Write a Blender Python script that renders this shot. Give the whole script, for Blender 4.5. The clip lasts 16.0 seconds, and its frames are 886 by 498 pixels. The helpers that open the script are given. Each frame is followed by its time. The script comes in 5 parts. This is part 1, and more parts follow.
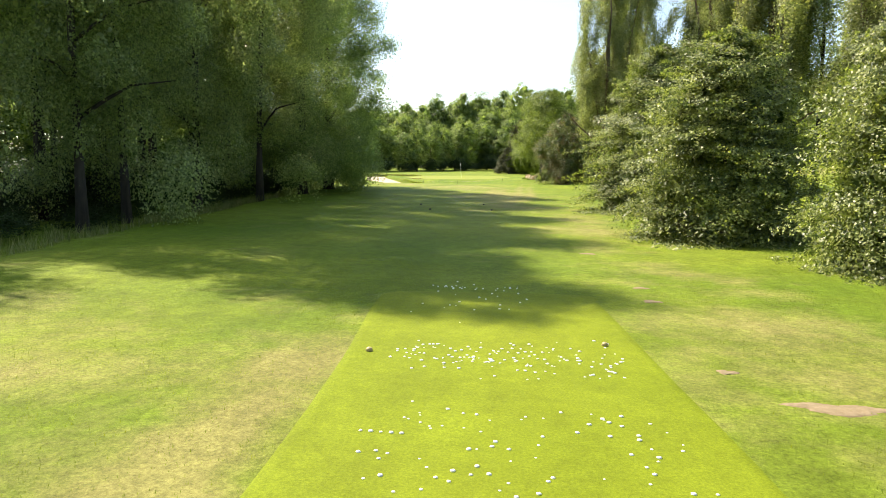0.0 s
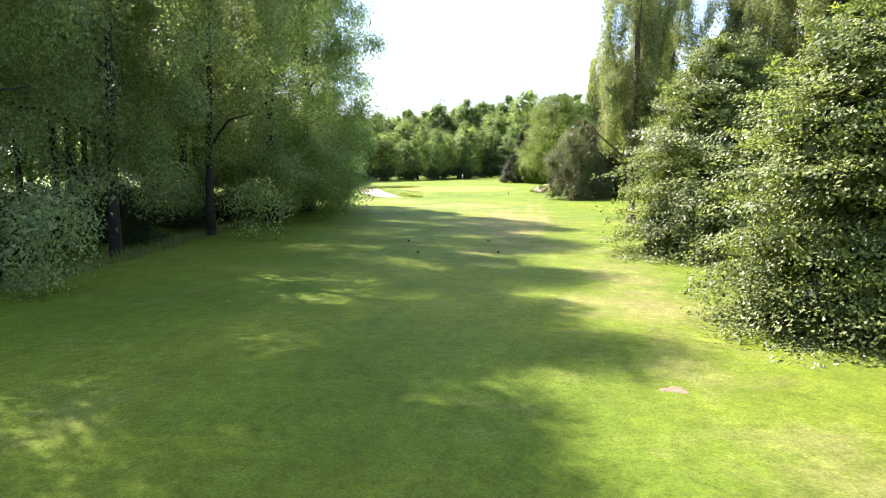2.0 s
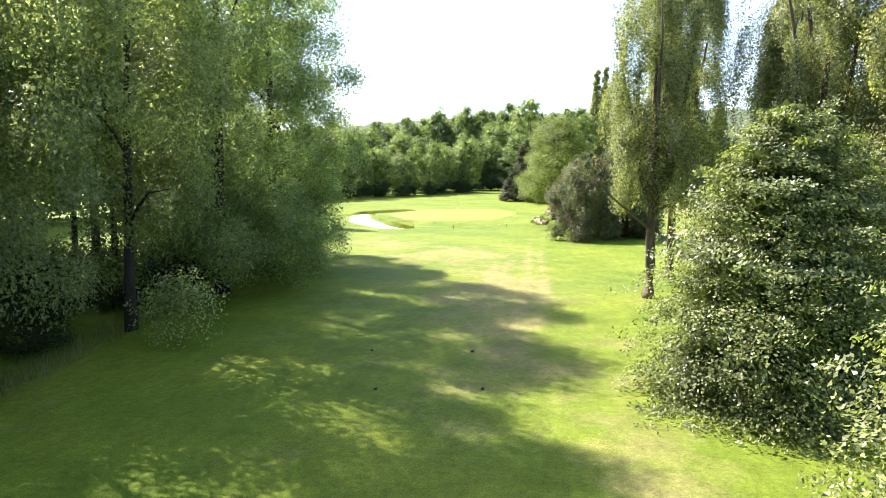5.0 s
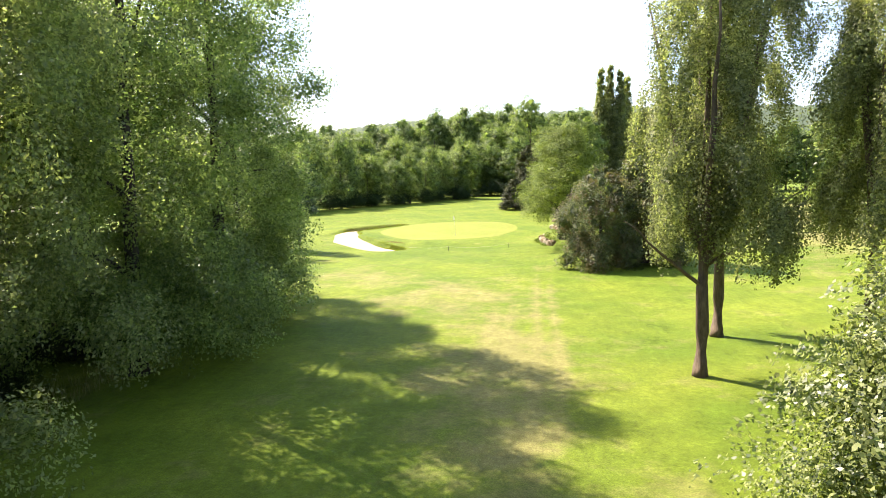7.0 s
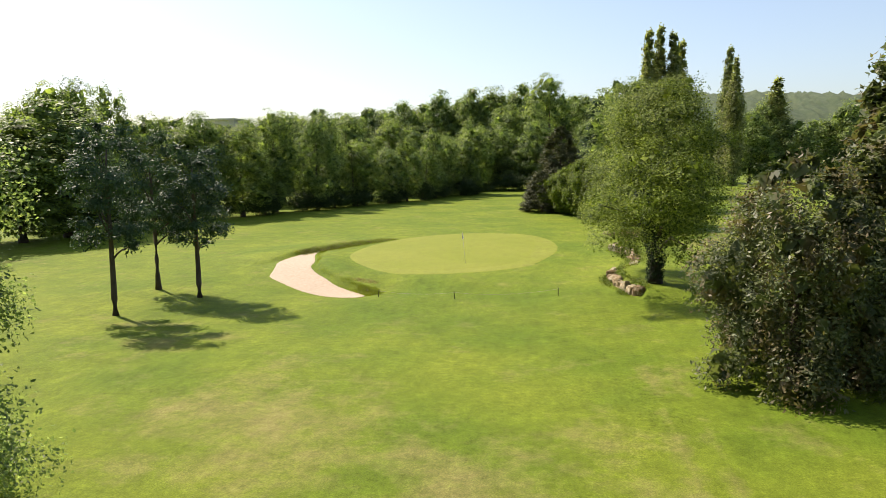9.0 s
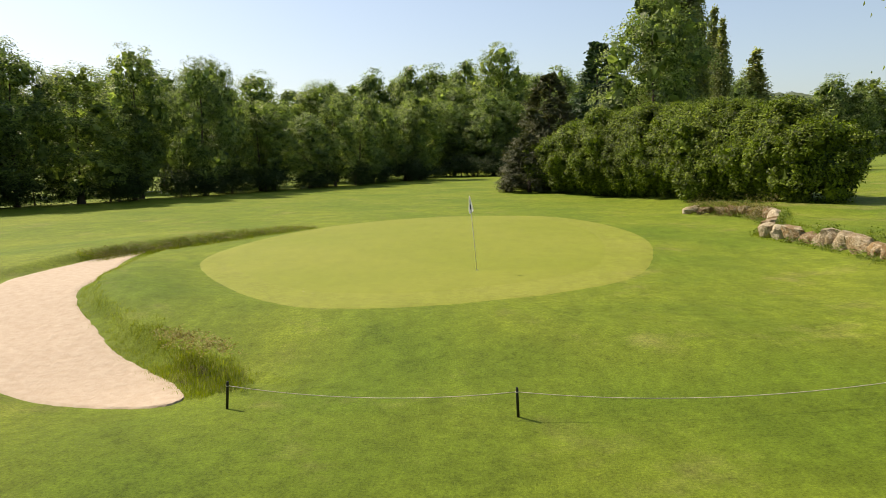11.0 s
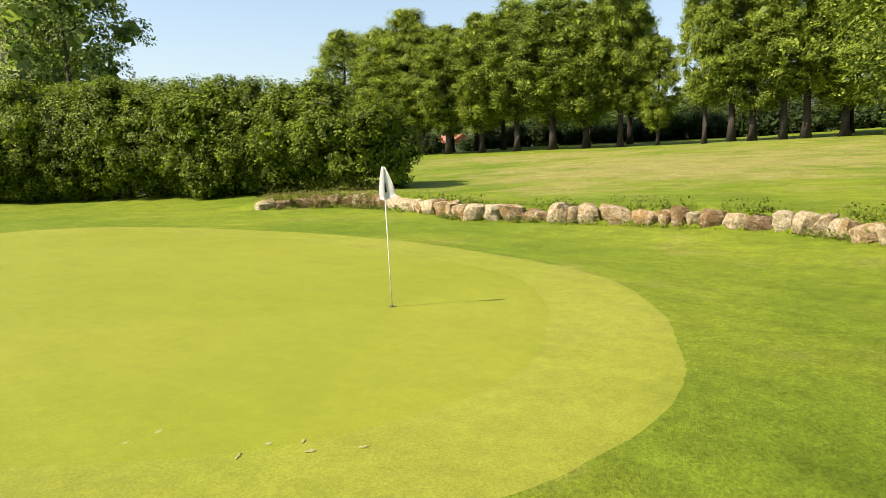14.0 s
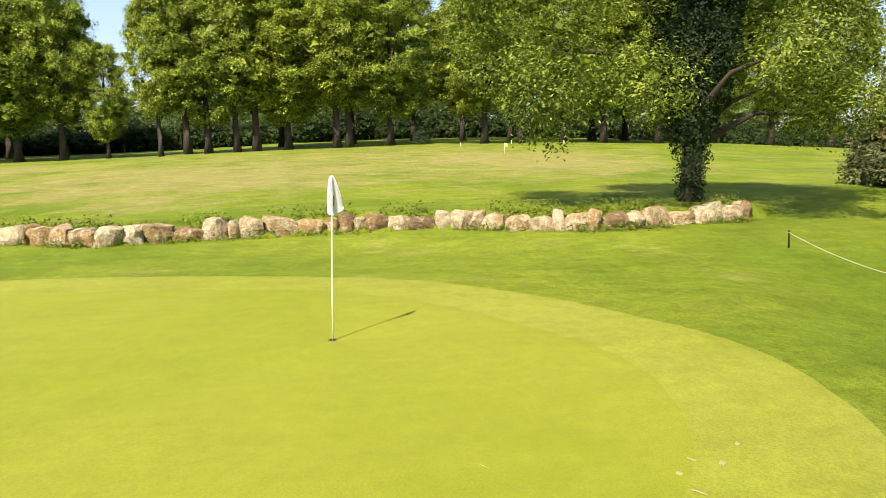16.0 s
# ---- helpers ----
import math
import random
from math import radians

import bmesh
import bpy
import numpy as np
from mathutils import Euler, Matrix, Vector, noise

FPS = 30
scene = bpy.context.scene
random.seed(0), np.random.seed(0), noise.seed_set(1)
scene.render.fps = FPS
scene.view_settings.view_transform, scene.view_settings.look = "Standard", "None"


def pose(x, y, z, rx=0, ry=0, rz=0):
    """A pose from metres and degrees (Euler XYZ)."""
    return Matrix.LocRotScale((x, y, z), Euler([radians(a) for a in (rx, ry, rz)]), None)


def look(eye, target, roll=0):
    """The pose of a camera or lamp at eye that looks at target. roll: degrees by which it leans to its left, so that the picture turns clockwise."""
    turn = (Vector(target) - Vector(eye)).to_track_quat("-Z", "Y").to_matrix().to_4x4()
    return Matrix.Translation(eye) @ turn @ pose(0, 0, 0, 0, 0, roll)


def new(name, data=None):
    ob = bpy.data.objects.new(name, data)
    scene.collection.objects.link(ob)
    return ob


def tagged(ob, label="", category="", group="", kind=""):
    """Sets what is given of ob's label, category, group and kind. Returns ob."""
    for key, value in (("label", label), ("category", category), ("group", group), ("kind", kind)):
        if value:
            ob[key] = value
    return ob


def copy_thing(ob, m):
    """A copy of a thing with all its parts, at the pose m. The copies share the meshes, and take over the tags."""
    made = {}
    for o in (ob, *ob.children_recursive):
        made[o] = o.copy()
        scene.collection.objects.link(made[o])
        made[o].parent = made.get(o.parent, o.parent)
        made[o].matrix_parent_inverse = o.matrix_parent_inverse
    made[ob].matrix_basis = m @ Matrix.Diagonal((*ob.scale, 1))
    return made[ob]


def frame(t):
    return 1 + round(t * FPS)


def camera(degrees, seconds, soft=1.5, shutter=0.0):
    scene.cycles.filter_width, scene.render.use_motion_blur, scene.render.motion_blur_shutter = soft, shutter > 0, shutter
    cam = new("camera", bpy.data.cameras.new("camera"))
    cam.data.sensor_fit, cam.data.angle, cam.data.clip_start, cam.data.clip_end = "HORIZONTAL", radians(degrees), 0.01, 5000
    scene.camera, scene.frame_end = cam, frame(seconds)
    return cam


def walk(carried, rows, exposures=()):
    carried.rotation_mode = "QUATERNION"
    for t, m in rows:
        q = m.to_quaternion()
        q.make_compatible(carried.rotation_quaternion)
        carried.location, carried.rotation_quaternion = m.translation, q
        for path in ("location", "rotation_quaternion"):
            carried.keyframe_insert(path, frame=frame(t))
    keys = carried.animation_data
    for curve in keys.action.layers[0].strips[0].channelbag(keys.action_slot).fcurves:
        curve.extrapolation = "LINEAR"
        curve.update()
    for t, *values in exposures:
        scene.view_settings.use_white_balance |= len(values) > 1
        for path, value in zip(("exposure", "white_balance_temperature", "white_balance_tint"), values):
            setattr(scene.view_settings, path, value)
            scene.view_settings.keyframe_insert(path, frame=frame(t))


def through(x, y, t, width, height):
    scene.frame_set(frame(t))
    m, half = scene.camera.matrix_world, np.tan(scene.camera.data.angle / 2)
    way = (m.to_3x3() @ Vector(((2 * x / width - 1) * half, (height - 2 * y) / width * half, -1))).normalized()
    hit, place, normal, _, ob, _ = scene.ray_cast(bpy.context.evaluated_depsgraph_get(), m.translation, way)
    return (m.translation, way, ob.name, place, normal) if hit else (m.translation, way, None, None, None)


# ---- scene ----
# ---- camera ----
PATH = [  # seconds, eye, target, roll
    (0, (10.951, -99.549, 2.207), (10.685, -97.581, 1.964), 0.6),
    (0.5, (10.64, -97.07, 2.36), (10.368, -95.103, 2.122), 0.4),
    (1, (10.499, -94.874, 2.585), (10.222, -92.907, 2.35), 0.1),
    (1.5, (10.403, -93.125, 2.813), (10.125, -91.158, 2.58), 0.3),
    (2, (10.336, -91.592, 3.062), (10.056, -89.625, 2.831), 0.2),
    (2.5, (10.28, -90.323, 3.413), (9.999, -88.356, 3.183), 0.3),
    (3, (10.248, -89.193, 3.878), (9.965, -87.226, 3.647), 0.2),
    (3.5, (10.221, -88.012, 4.363), (9.937, -86.046, 4.133), 0.3),
    (4, (10.238, -86.835, 4.893), (9.953, -84.869, 4.663), 0.3),
    (4.5, (10.278, -85.8, 5.367), (9.994, -83.834, 5.139), 0.4),
    (5, (10.332, -84.869, 5.924), (10.047, -82.903, 5.698), 0.3),
    (5.2, (10.354, -84.47, 6.079), (10.066, -82.504, 5.856), 0.6),
    (7.3, (9.393, -73.973, 7.591), (9.107, -72.008, 7.36), -0.7),
    (7.5, (8.827, -71.806, 7.803), (8.545, -69.841, 7.566), -0.6),
    (7.7, (8.398, -69.051, 8.028), (8.115, -67.086, 7.784), -0.4),
    (8, (7.841, -64.43, 8.111), (7.549, -62.466, 7.87), -0.8),
    (8.2, (7.545, -61.202, 8.274), (7.242, -59.24, 8.029), -0.6),
    (10.3, (2.123, -29.013, 4.137), (1.82, -27.053, 3.878), -0.8),
    (10.5, (1.474, -26.116, 3.783), (1.216, -24.149, 3.528), -0.9),
    (11, (0.153, -20.146, 3.207), (0.042, -18.165, 2.955), -1.1),
    (11.5, (-0.659, -16.323, 2.858), (-0.554, -14.341, 2.605), -1.1),
    (12, (-1.573, -13.561, 2.538), (-1.243, -11.605, 2.284), -1.0),
    (12.5, (-3.274, -11.6, 2.442), (-2.698, -9.702, 2.184), -1.1),
    (13, (-5.231, -10.016, 2.392), (-4.287, -8.273, 2.13), -1.3),
    (13.5, (-6.711, -8.674, 2.344), (-5.44, -7.152, 2.081), -1.5),
    (14, (-7.882, -7.227, 2.345), (-6.325, -6.0, 2.075), -1.4),
    (14.5, (-8.685, -5.694, 2.355), (-6.912, -4.812, 2.08), -1.5),
    (15, (-9.131, -4.027, 2.389), (-7.219, -3.509, 2.112), -1.5),
    (15.5, (-9.258, -2.094, 2.405), (-7.281, -1.982, 2.129), -1.6),
    (16, (-9.114, -0.204, 2.432), (-7.153, -0.48, 2.156), -1.6),
]
cam = camera(64.02, 16.0, soft=0.45, shutter=0.0)
walk(cam, [(t, look(e, a, r)) for t, e, a, r in PATH],
     exposures=[(0.0, 1.46, 6300, 11), (1.0, 1.6, 5950, 15), (2.5, 2.06, 5500, 22), (3.5, 2.06, 5480, 23), (5.2, 1.94, 5550, 24), (7.3, 1.64, 5950, 20), (8.2, 1.16, 6000, 17),
                (10.3, 0.54, 6500, 15), (11.5, 0.63, 6450, 13), (13.0, 0.84, 6500, 12), (14.5, 1.07, 6500, 13), (16.0, 1.16, 6400, 14)])

# ---- light ----
SUN_DIR = Vector((-0.81, 0.586, 0.0)).normalized()
SUN_EL = radians(48)
world = bpy.data.worlds.new("sky")
scene.world = world
world.use_nodes = True
wn = world.node_tree
sky = wn.nodes.new("ShaderNodeTexSky")
sky.sky_type = "NISHITA"
sky.sun_disc = False
sky.sun_elevation = SUN_EL
sky.sun_rotation = math.atan2(SUN_DIR.x, SUN_DIR.y)
sky.air_density, sky.dust_density, sky.ozone_density = 1.0, 1.6, 0.9
wn.nodes["Background"].inputs["Strength"].default_value = 0.085
haze = wn.nodes.new("ShaderNodeMix")  # summer haze pales the sky
haze.data_type, haze.blend_type = "RGBA", "ADD"
haze.inputs[0].default_value = 1.0
haze.inputs[7].default_value = (0.88, 0.98, 0.82, 1)
wn.links.new(sky.outputs[0], haze.inputs[6])
wn.links.new(haze.outputs[2], wn.nodes["Background"].inputs["Color"])
lamp = bpy.data.lights.new("sun", "SUN")
lamp.energy, lamp.angle, lamp.color = 5.0, radians(0.53), (1.0, 0.86, 0.66)
sun = new("sun", lamp)
sun_at = SUN_DIR * math.cos(SUN_EL) + Vector((0, 0, math.sin(SUN_EL)))
sun.matrix_world = look(sun_at * 50, (0, 0, 0))


# ---- materials ----
def nodes_of(name):
    m = bpy.data.materials.new(name)
    m.use_nodes = True
    nt = m.node_tree
    return m, nt, nt.nodes["Principled BSDF"], nt.nodes["Material Output"]


def ramp(nt, fac, stops):
    r = nt.nodes.new("ShaderNodeValToRGB")
    e = r.color_ramp.elements
    while len(e) < len(stops):
        e.new(0.5)
    for k, (p, c) in zip(e, stops):
        k.position, k.color = p, (*c, 1)
    nt.links.new(fac, r.inputs["Fac"])
    return r.outputs["Color"]


def noise_tex(nt, scale, detail=4.0, rough=0.55, vector=None, stretch=None):
    n = nt.nodes.new("ShaderNodeTexNoise")
    n.inputs["Scale"].default_value = scale
    n.inputs["Detail"].default_value = detail
    n.inputs["Roughness"].default_value = rough
    if vector is None:
        vector = nt.nodes.new("ShaderNodeNewGeometry").outputs["Position"]
    if stretch:
        mp = nt.nodes.new("ShaderNodeMapping")
        mp.inputs["Scale"].default_value = stretch
        nt.links.new(vector, mp.inputs["Vector"])
        vector = mp.outputs["Vector"]
    nt.links.new(vector, n.inputs["Vector"])
    return n.outputs["Fac"]


def mixc(nt, fac, a, b, mode="MIX"):
    m = nt.nodes.new("ShaderNodeMix")
    m.data_type, m.blend_type = "RGBA", mode
    for sock, v in ((m.inputs[0], fac), (m.inputs[6], a), (m.inputs[7], b)):
        if isinstance(v, (int, float)):
            sock.default_value = v
        elif isinstance(v, tuple):
            sock.default_value = (*v, 1)
        else:
            nt.links.new(v, sock)
    return m.outputs[2]


def bump(nt, bsdf, height, strength, dist):
    b = nt.nodes.new("ShaderNodeBump")
    b.inputs["Strength"].default_value = strength
    b.inputs["Distance"].default_value = dist
    nt.links.new(height, b.inputs["Height"])
    nt.links.new(b.outputs["Normal"], bsdf.inputs["Normal"])


def math_node(nt, op, a, b=None, c=None):
    m = nt.nodes.new("ShaderNodeMath")
    m.operation = op
    for sock, v in zip(m.inputs, (a, b, c)):
        if v is None:
            continue
        if isinstance(v, (int, float)):
            sock.default_value = v
        else:
            nt.links.new(v, sock)
    return m.outputs[0]


def blob(nt, pos, x, y, rx, ry):
    """1 in the middle of an ellipse on the ground, 0 outside."""
    mp = nt.nodes.new("ShaderNodeMapping")
    mp.inputs["Location"].default_value = (-x / rx, -y / ry, 0)
    mp.inputs["Scale"].default_value = (1 / rx, 1 / ry, 0)
    nt.links.new(pos, mp.inputs["Vector"])
    ln = nt.nodes.new("ShaderNodeVectorMath")
    ln.operation = "LENGTH"
    nt.links.new(mp.outputs[0], ln.inputs[0])
    return math_node(nt, "MAXIMUM", math_node(nt, "SUBTRACT", 1.0, ln.outputs["Value"]), 0.0)


def turf(name, lush, pale, straw, straw_at, grain, rough_bump, blobs=(), tracks=(), contrast=1.0, sheen=0.08, lush_at=()):
    m, nt, b, out = nodes_of(name)
    pos = nt.nodes.new("ShaderNodeNewGeometry").outputs["Position"]
    big = noise_tex(nt, 0.16, 3)
    mid = noise_tex(nt, 0.9, 6, 0.7)
    streak = noise_tex(nt, 2.2, 4, 0.6, stretch=(1.0, 0.35, 1.0))
    fine = noise_tex(nt, grain, 5, 0.85)
    c = mixc(nt, ramp(nt, big, [(0.35, (0, 0, 0)), (0.65, (1, 1, 1))]), lush, pale)
    dry = noise_tex(nt, 0.35, 8, 0.68)
    for x, y, rx, ry, k in blobs:
        dry = math_node(nt, "MULTIPLY_ADD", blob(nt, pos, x, y, rx, ry), k, dry)
    if tracks:
        sep = nt.nodes.new("ShaderNodeSeparateXYZ")
        nt.links.new(pos, sep.inputs[0])
        wob = math_node(nt, "MULTIPLY_ADD", noise_tex(nt, 0.03, 1), 2.0, -1.0)
        for x, w, y0, y1, k in tracks:
            d = math_node(nt, "ABSOLUTE", math_node(nt, "ADD", math_node(nt, "SUBTRACT", sep.outputs[0], x), wob))
            on = math_node(nt, "SUBTRACT", 1.0, math_node(nt, "MINIMUM", math_node(nt, "DIVIDE", d, w), 1.0))
            mid_y, half_y = (y0 + y1) / 2, (y1 - y0) / 2
            dy = math_node(nt, "DIVIDE", math_node(nt, "ABSOLUTE", math_node(nt, "SUBTRACT", sep.outputs[1], mid_y)), half_y)
            on = math_node(nt, "MULTIPLY", on, math_node(nt, "MAXIMUM", math_node(nt, "SUBTRACT", 1.0, math_node(nt, "POWER", dy, 4.0)), 0.0))
            dry = math_node(nt, "MULTIPLY_ADD", on, k, dry)
    c = mixc(nt, ramp(nt, dry, [(straw_at, (0, 0, 0)), (straw_at + 0.22, (0.85, 0.85, 0.85))]), c, straw)
    for x, y, rx, ry, k in lush_at:
        c = mixc(nt, math_node(nt, "MULTIPLY", math_node(nt, "MINIMUM", math_node(nt, "MULTIPLY", blob(nt, pos, x, y, rx, ry), 2.0), 1.0), k), c, (0.062, 0.108, 0.006))
    lo, hi = 0.5 - 0.26 * contrast, 0.5 + 0.26 * contrast
    c = mixc(nt, 0.34, c, ramp(nt, mid, [(0.28, (lo, lo, lo)), (0.72, (hi, hi, hi))]), "OVERLAY")
    clump = noise_tex(nt, 5.0, 5, 0.7)
    c = mixc(nt, 0.4, c, ramp(nt, clump, [(0.3, (lo, lo, lo)), (0.7, (hi, hi, hi))]), "OVERLAY")
    c = mixc(nt, 0.25, c, ramp(nt, streak, [(0.3, (lo, lo, lo)), (0.7, (hi, hi, hi))]), "OVERLAY")
    c = mixc(nt, 0.85, c, ramp(nt, fine, [(0.3, (lo - 0.05, lo - 0.05, lo - 0.05)), (0.7, (hi, hi, hi))]), "OVERLAY")
    nt.links.new(c, b.inputs["Base Color"])
    b.inputs["Roughness"].default_value = 0.75
    b.inputs["Specular IOR Level"].default_value = sheen
    bump(nt, b, math_node(nt, "MULTIPLY_ADD", mid, 1.0, fine), rough_bump, 0.03)
    return m


def leafy(name, dark, light, gloss=0.45, through=0.42, brown=None):
    m, nt, b, out = nodes_of(name)
    geo = nt.nodes.new("ShaderNodeNewGeometry")
    c = ramp(nt, geo.outputs["Random Per Island"], [(0.0, dark), (0.6, tuple((a + q) / 2 for a, q in zip(dark, light))), (1.0, light)])
    patch = ramp(nt, noise_tex(nt, 0.5, 3), [(0.35, (0.35, 0.35, 0.35)), (0.65, (0.65, 0.65, 0.65))])
    c = mixc(nt, 0.7, c, patch, "OVERLAY")
    tone = nt.nodes.new("ShaderNodeObjectInfo").outputs["Random"]
    c = mixc(nt, 0.5, c, ramp(nt, tone, [(0.0, (0.4, 0.43, 0.48)), (0.5, (0.5, 0.5, 0.5)), (1.0, (0.62, 0.59, 0.45))]), "OVERLAY")
    if brown:
        c = mixc(nt, ramp(nt, noise_tex(nt, 0.9, 3), [(0.5, (0, 0, 0)), (0.62, (1, 1, 1))]), c, brown)
    nt.links.new(c, b.inputs["Base Color"])
    b.inputs["Roughness"].default_value = gloss
    b.inputs["Specular IOR Level"].default_value = 0.3 if gloss <= 0.5 else 0.18
    tr = nt.nodes.new("ShaderNodeBsdfTranslucent")
    nt.links.new(mixc(nt, 1.0, c, (1.65, 1.8, 0.85), "MULTIPLY"), tr.inputs["Color"])
    mx = nt.nodes.new("ShaderNodeMixShader")
    mx.inputs[0].default_value = through
    nt.links.new(b.outputs[0], mx.inputs[1])
    nt.links.new(tr.outputs[0], mx.inputs[2])
    nt.links.new(mx.outputs[0], out.inputs["Surface"])
    return m


def plain(name, a, b_, scale, rough=0.8, bump_s=0.4, bump_d=0.02, metal=0.0, stretch=None, per_object=0.0):
    m, nt, b, out = nodes_of(name)
    vec = nt.nodes.new("ShaderNodeTexCoord").outputs["Object"]
    n = noise_tex(nt, scale, 6, 0.65, vec, stretch)
    c = ramp(nt, n, [(0.3, a), (0.7, b_)])
    if per_object:
        tone = nt.nodes.new("ShaderNodeObjectInfo").outputs["Random"]
        c = mixc(nt, per_object, c, ramp(nt, tone, [(0.0, (0.3, 0.26, 0.22)), (0.3, (0.52, 0.42, 0.3)), (0.55, (0.5, 0.48, 0.45)), (0.8, (0.66, 0.6, 0.48)), (1.0, (0.94, 0.92, 0.85))]), "OVERLAY")
    nt.links.new(c, b.inputs["Base Color"])
    b.inputs["Roughness"].default_value = rough
    b.inputs["Metallic"].default_value = metal
    if bump_s:
        bump(nt, b, n, bump_s, bump_d)
    return m


def rock(name):
    """Weathered stone: brown and ochre body, cream lichen crusts, dark pits."""
    m, nt, b, out = nodes_of(name)
    vec = nt.nodes.new("ShaderNodeTexCoord").outputs["Object"]
    at = nt.nodes.new("ShaderNodeNewGeometry").outputs["Position"]
    tone = nt.nodes.new("ShaderNodeObjectInfo").outputs["Random"]
    body = ramp(nt, tone, [(0.0, (0.13, 0.085, 0.04)), (0.3, (0.27, 0.17, 0.06)), (0.6, (0.29, 0.215, 0.11)), (1.0, (0.4, 0.34, 0.22))])
    crust = math_node(nt, "MULTIPLY_ADD", tone, 0.16, noise_tex(nt, 5.0, 7, 0.7, at))
    c = mixc(nt, ramp(nt, crust, [(0.52, (0, 0, 0)), (0.72, (1, 1, 1))]), body, (0.5, 0.44, 0.3))
    grain_ = noise_tex(nt, 22.0, 6, 0.75, at)
    c = mixc(nt, 0.9, c, ramp(nt, grain_, [(0.32, (0.16, 0.15, 0.14)), (0.55, (0.5, 0.5, 0.5)), (0.75, (0.66, 0.65, 0.62))]), "OVERLAY")
    nt.links.new(c, b.inputs["Base Color"])
    b.inputs["Roughness"].default_value = 0.92
    bump(nt, b, math_node(nt, "MULTIPLY_ADD", noise_tex(nt, 4.0, 5, 0.6, at), 1.5, grain_), 1.0, 0.05)
    return m


DRY = [(4.5, -37.0, 7.0, 9.0, 0.27), (8.0, -51.0, 4.5, 12.0, 0.34), (9.0, -63.0, 3.0, 8.0, 0.24), (-2.5, -30.0, 6.0, 7.0, 0.2), (12.5, -72.0, 2.6, 16.0, 0.2), (14.0, -90.0, 3.0, 9.0, 0.22),
       (8.5, -94.5, 0.9, 6.5, 0.3), (5.2, -93.5, 5.0, 8.0, 0.15), (30.0, 8.0, 20.0, 14.0, 0.24), (38.0, -14.0, 18.0, 11.0, 0.26), (52.0, 30.0, 16.0, 14.0, 0.22), (50.0, 0.0, 42.0, 50.0, 0.22), (-10.0, -22.0, 5.0, 5.0, 0.14)]
TRACKS = [(9.3, 0.5, -60.0, -20.0, 0.15), (10.15, 0.5, -60.0, -20.0, 0.16), (7.2, 0.5, -52.0, -38.0, 0.12), (8.0, 0.5, -52.0, -38.0, 0.12)]
FAIRWAY = turf("fairway_turf", (0.101, 0.153, 0.0105), (0.157, 0.2, 0.016), (0.231, 0.2118, 0.0693), 0.56, 24.0, 0.8, DRY, TRACKS, contrast=1.0, lush_at=[(4.0, -15.0, 12.0, 8.0, 0.25)])
TEE_TURF = turf("tee_turf", (0.128, 0.168, 0.006), (0.152, 0.186, 0.008), (0.2002, 0.1925, 0.0231), 0.66, 40.0, 0.3, contrast=0.6)
GREEN_TURF = turf("putting_turf", (0.17, 0.2, 0.0125), (0.194, 0.216, 0.02), (0.2079, 0.2079, 0.0385), 0.7, 45.0, 0.15, contrast=0.35, sheen=0.16)
APRON = turf("collar_turf", (0.182, 0.21, 0.02), (0.205, 0.224, 0.03), (0.231, 0.2233, 0.0539), 0.62, 36.0, 0.3, contrast=0.55, sheen=0.13)
SAND = plain("bunker_sand", (0.37, 0.292, 0.205), (0.45, 0.372, 0.28), 5.0, 0.95, 0.9, 0.05)
SOIL = plain("bare_soil", (0.15, 0.112, 0.056), (0.23, 0.175, 0.1), 12.0, 0.95, 0.6, 0.03)
EARTH = plain("dark_earth", (0.1001, 0.077, 0.0385), (0.1848, 0.154, 0.077), 12.0, 0.95, 0.6, 0.03)
BARK = plain("bark", (0.0385, 0.0285, 0.02), (0.1078, 0.0809, 0.0577), 7.0, 0.9, 0.8, 0.05, stretch=(1, 1, 0.25))
BARK_DARK = plain("bark_dark", (0.0169, 0.0139, 0.0108), (0.0539, 0.0423, 0.0308), 7.0, 0.9, 0.8, 0.05, stretch=(1, 1, 0.25))
BARK_BROWN = plain("bark_brown", (0.06, 0.042, 0.028), (0.17, 0.125, 0.08), 9.0, 0.9, 0.8, 0.05, stretch=(1, 1, 0.3))
ROCK = rock("wall_rock")
ROPE = plain("rope_cord", (0.385, 0.3619, 0.2926), (0.5082, 0.4774, 0.4004), 60.0, 0.9, 0.3, 0.003)
BLACK = plain("black_plastic", (0.008, 0.008, 0.009), (0.02, 0.02, 0.02), 30.0, 0.5, 0.1, 0.002)
WHITE = plain("white_paint", (0.72, 0.72, 0.7), (0.82, 0.82, 0.8), 20.0, 0.4, 0.05, 0.002)
CLOTH = plain("flag_cloth", (0.74, 0.75, 0.77), (0.84, 0.84, 0.85), 14.0, 0.85, 0.2, 0.003)
NAVY = plain("flag_print", (0.02, 0.03, 0.07), (0.03, 0.04, 0.09), 14.0, 0.85, 0.1, 0.002)
PETAL = plain("clover_petal", (0.72, 0.73, 0.68), (0.85, 0.86, 0.82), 40.0, 0.7, 0.1, 0.002)
MARKER = plain("marker_ball", (0.2772, 0.2156, 0.077), (0.385, 0.308, 0.1386), 20.0, 0.5, 0.05, 0.002)
PLASTER = plain("far_plaster", (0.4235, 0.385, 0.3234), (0.4774, 0.4389, 0.3773), 0.4, 0.9, 0.1, 0.02)
DARK_GLASS = plain("far_glass", (0.03, 0.035, 0.04), (0.05, 0.055, 0.06), 1.0, 0.1, 0, 0)
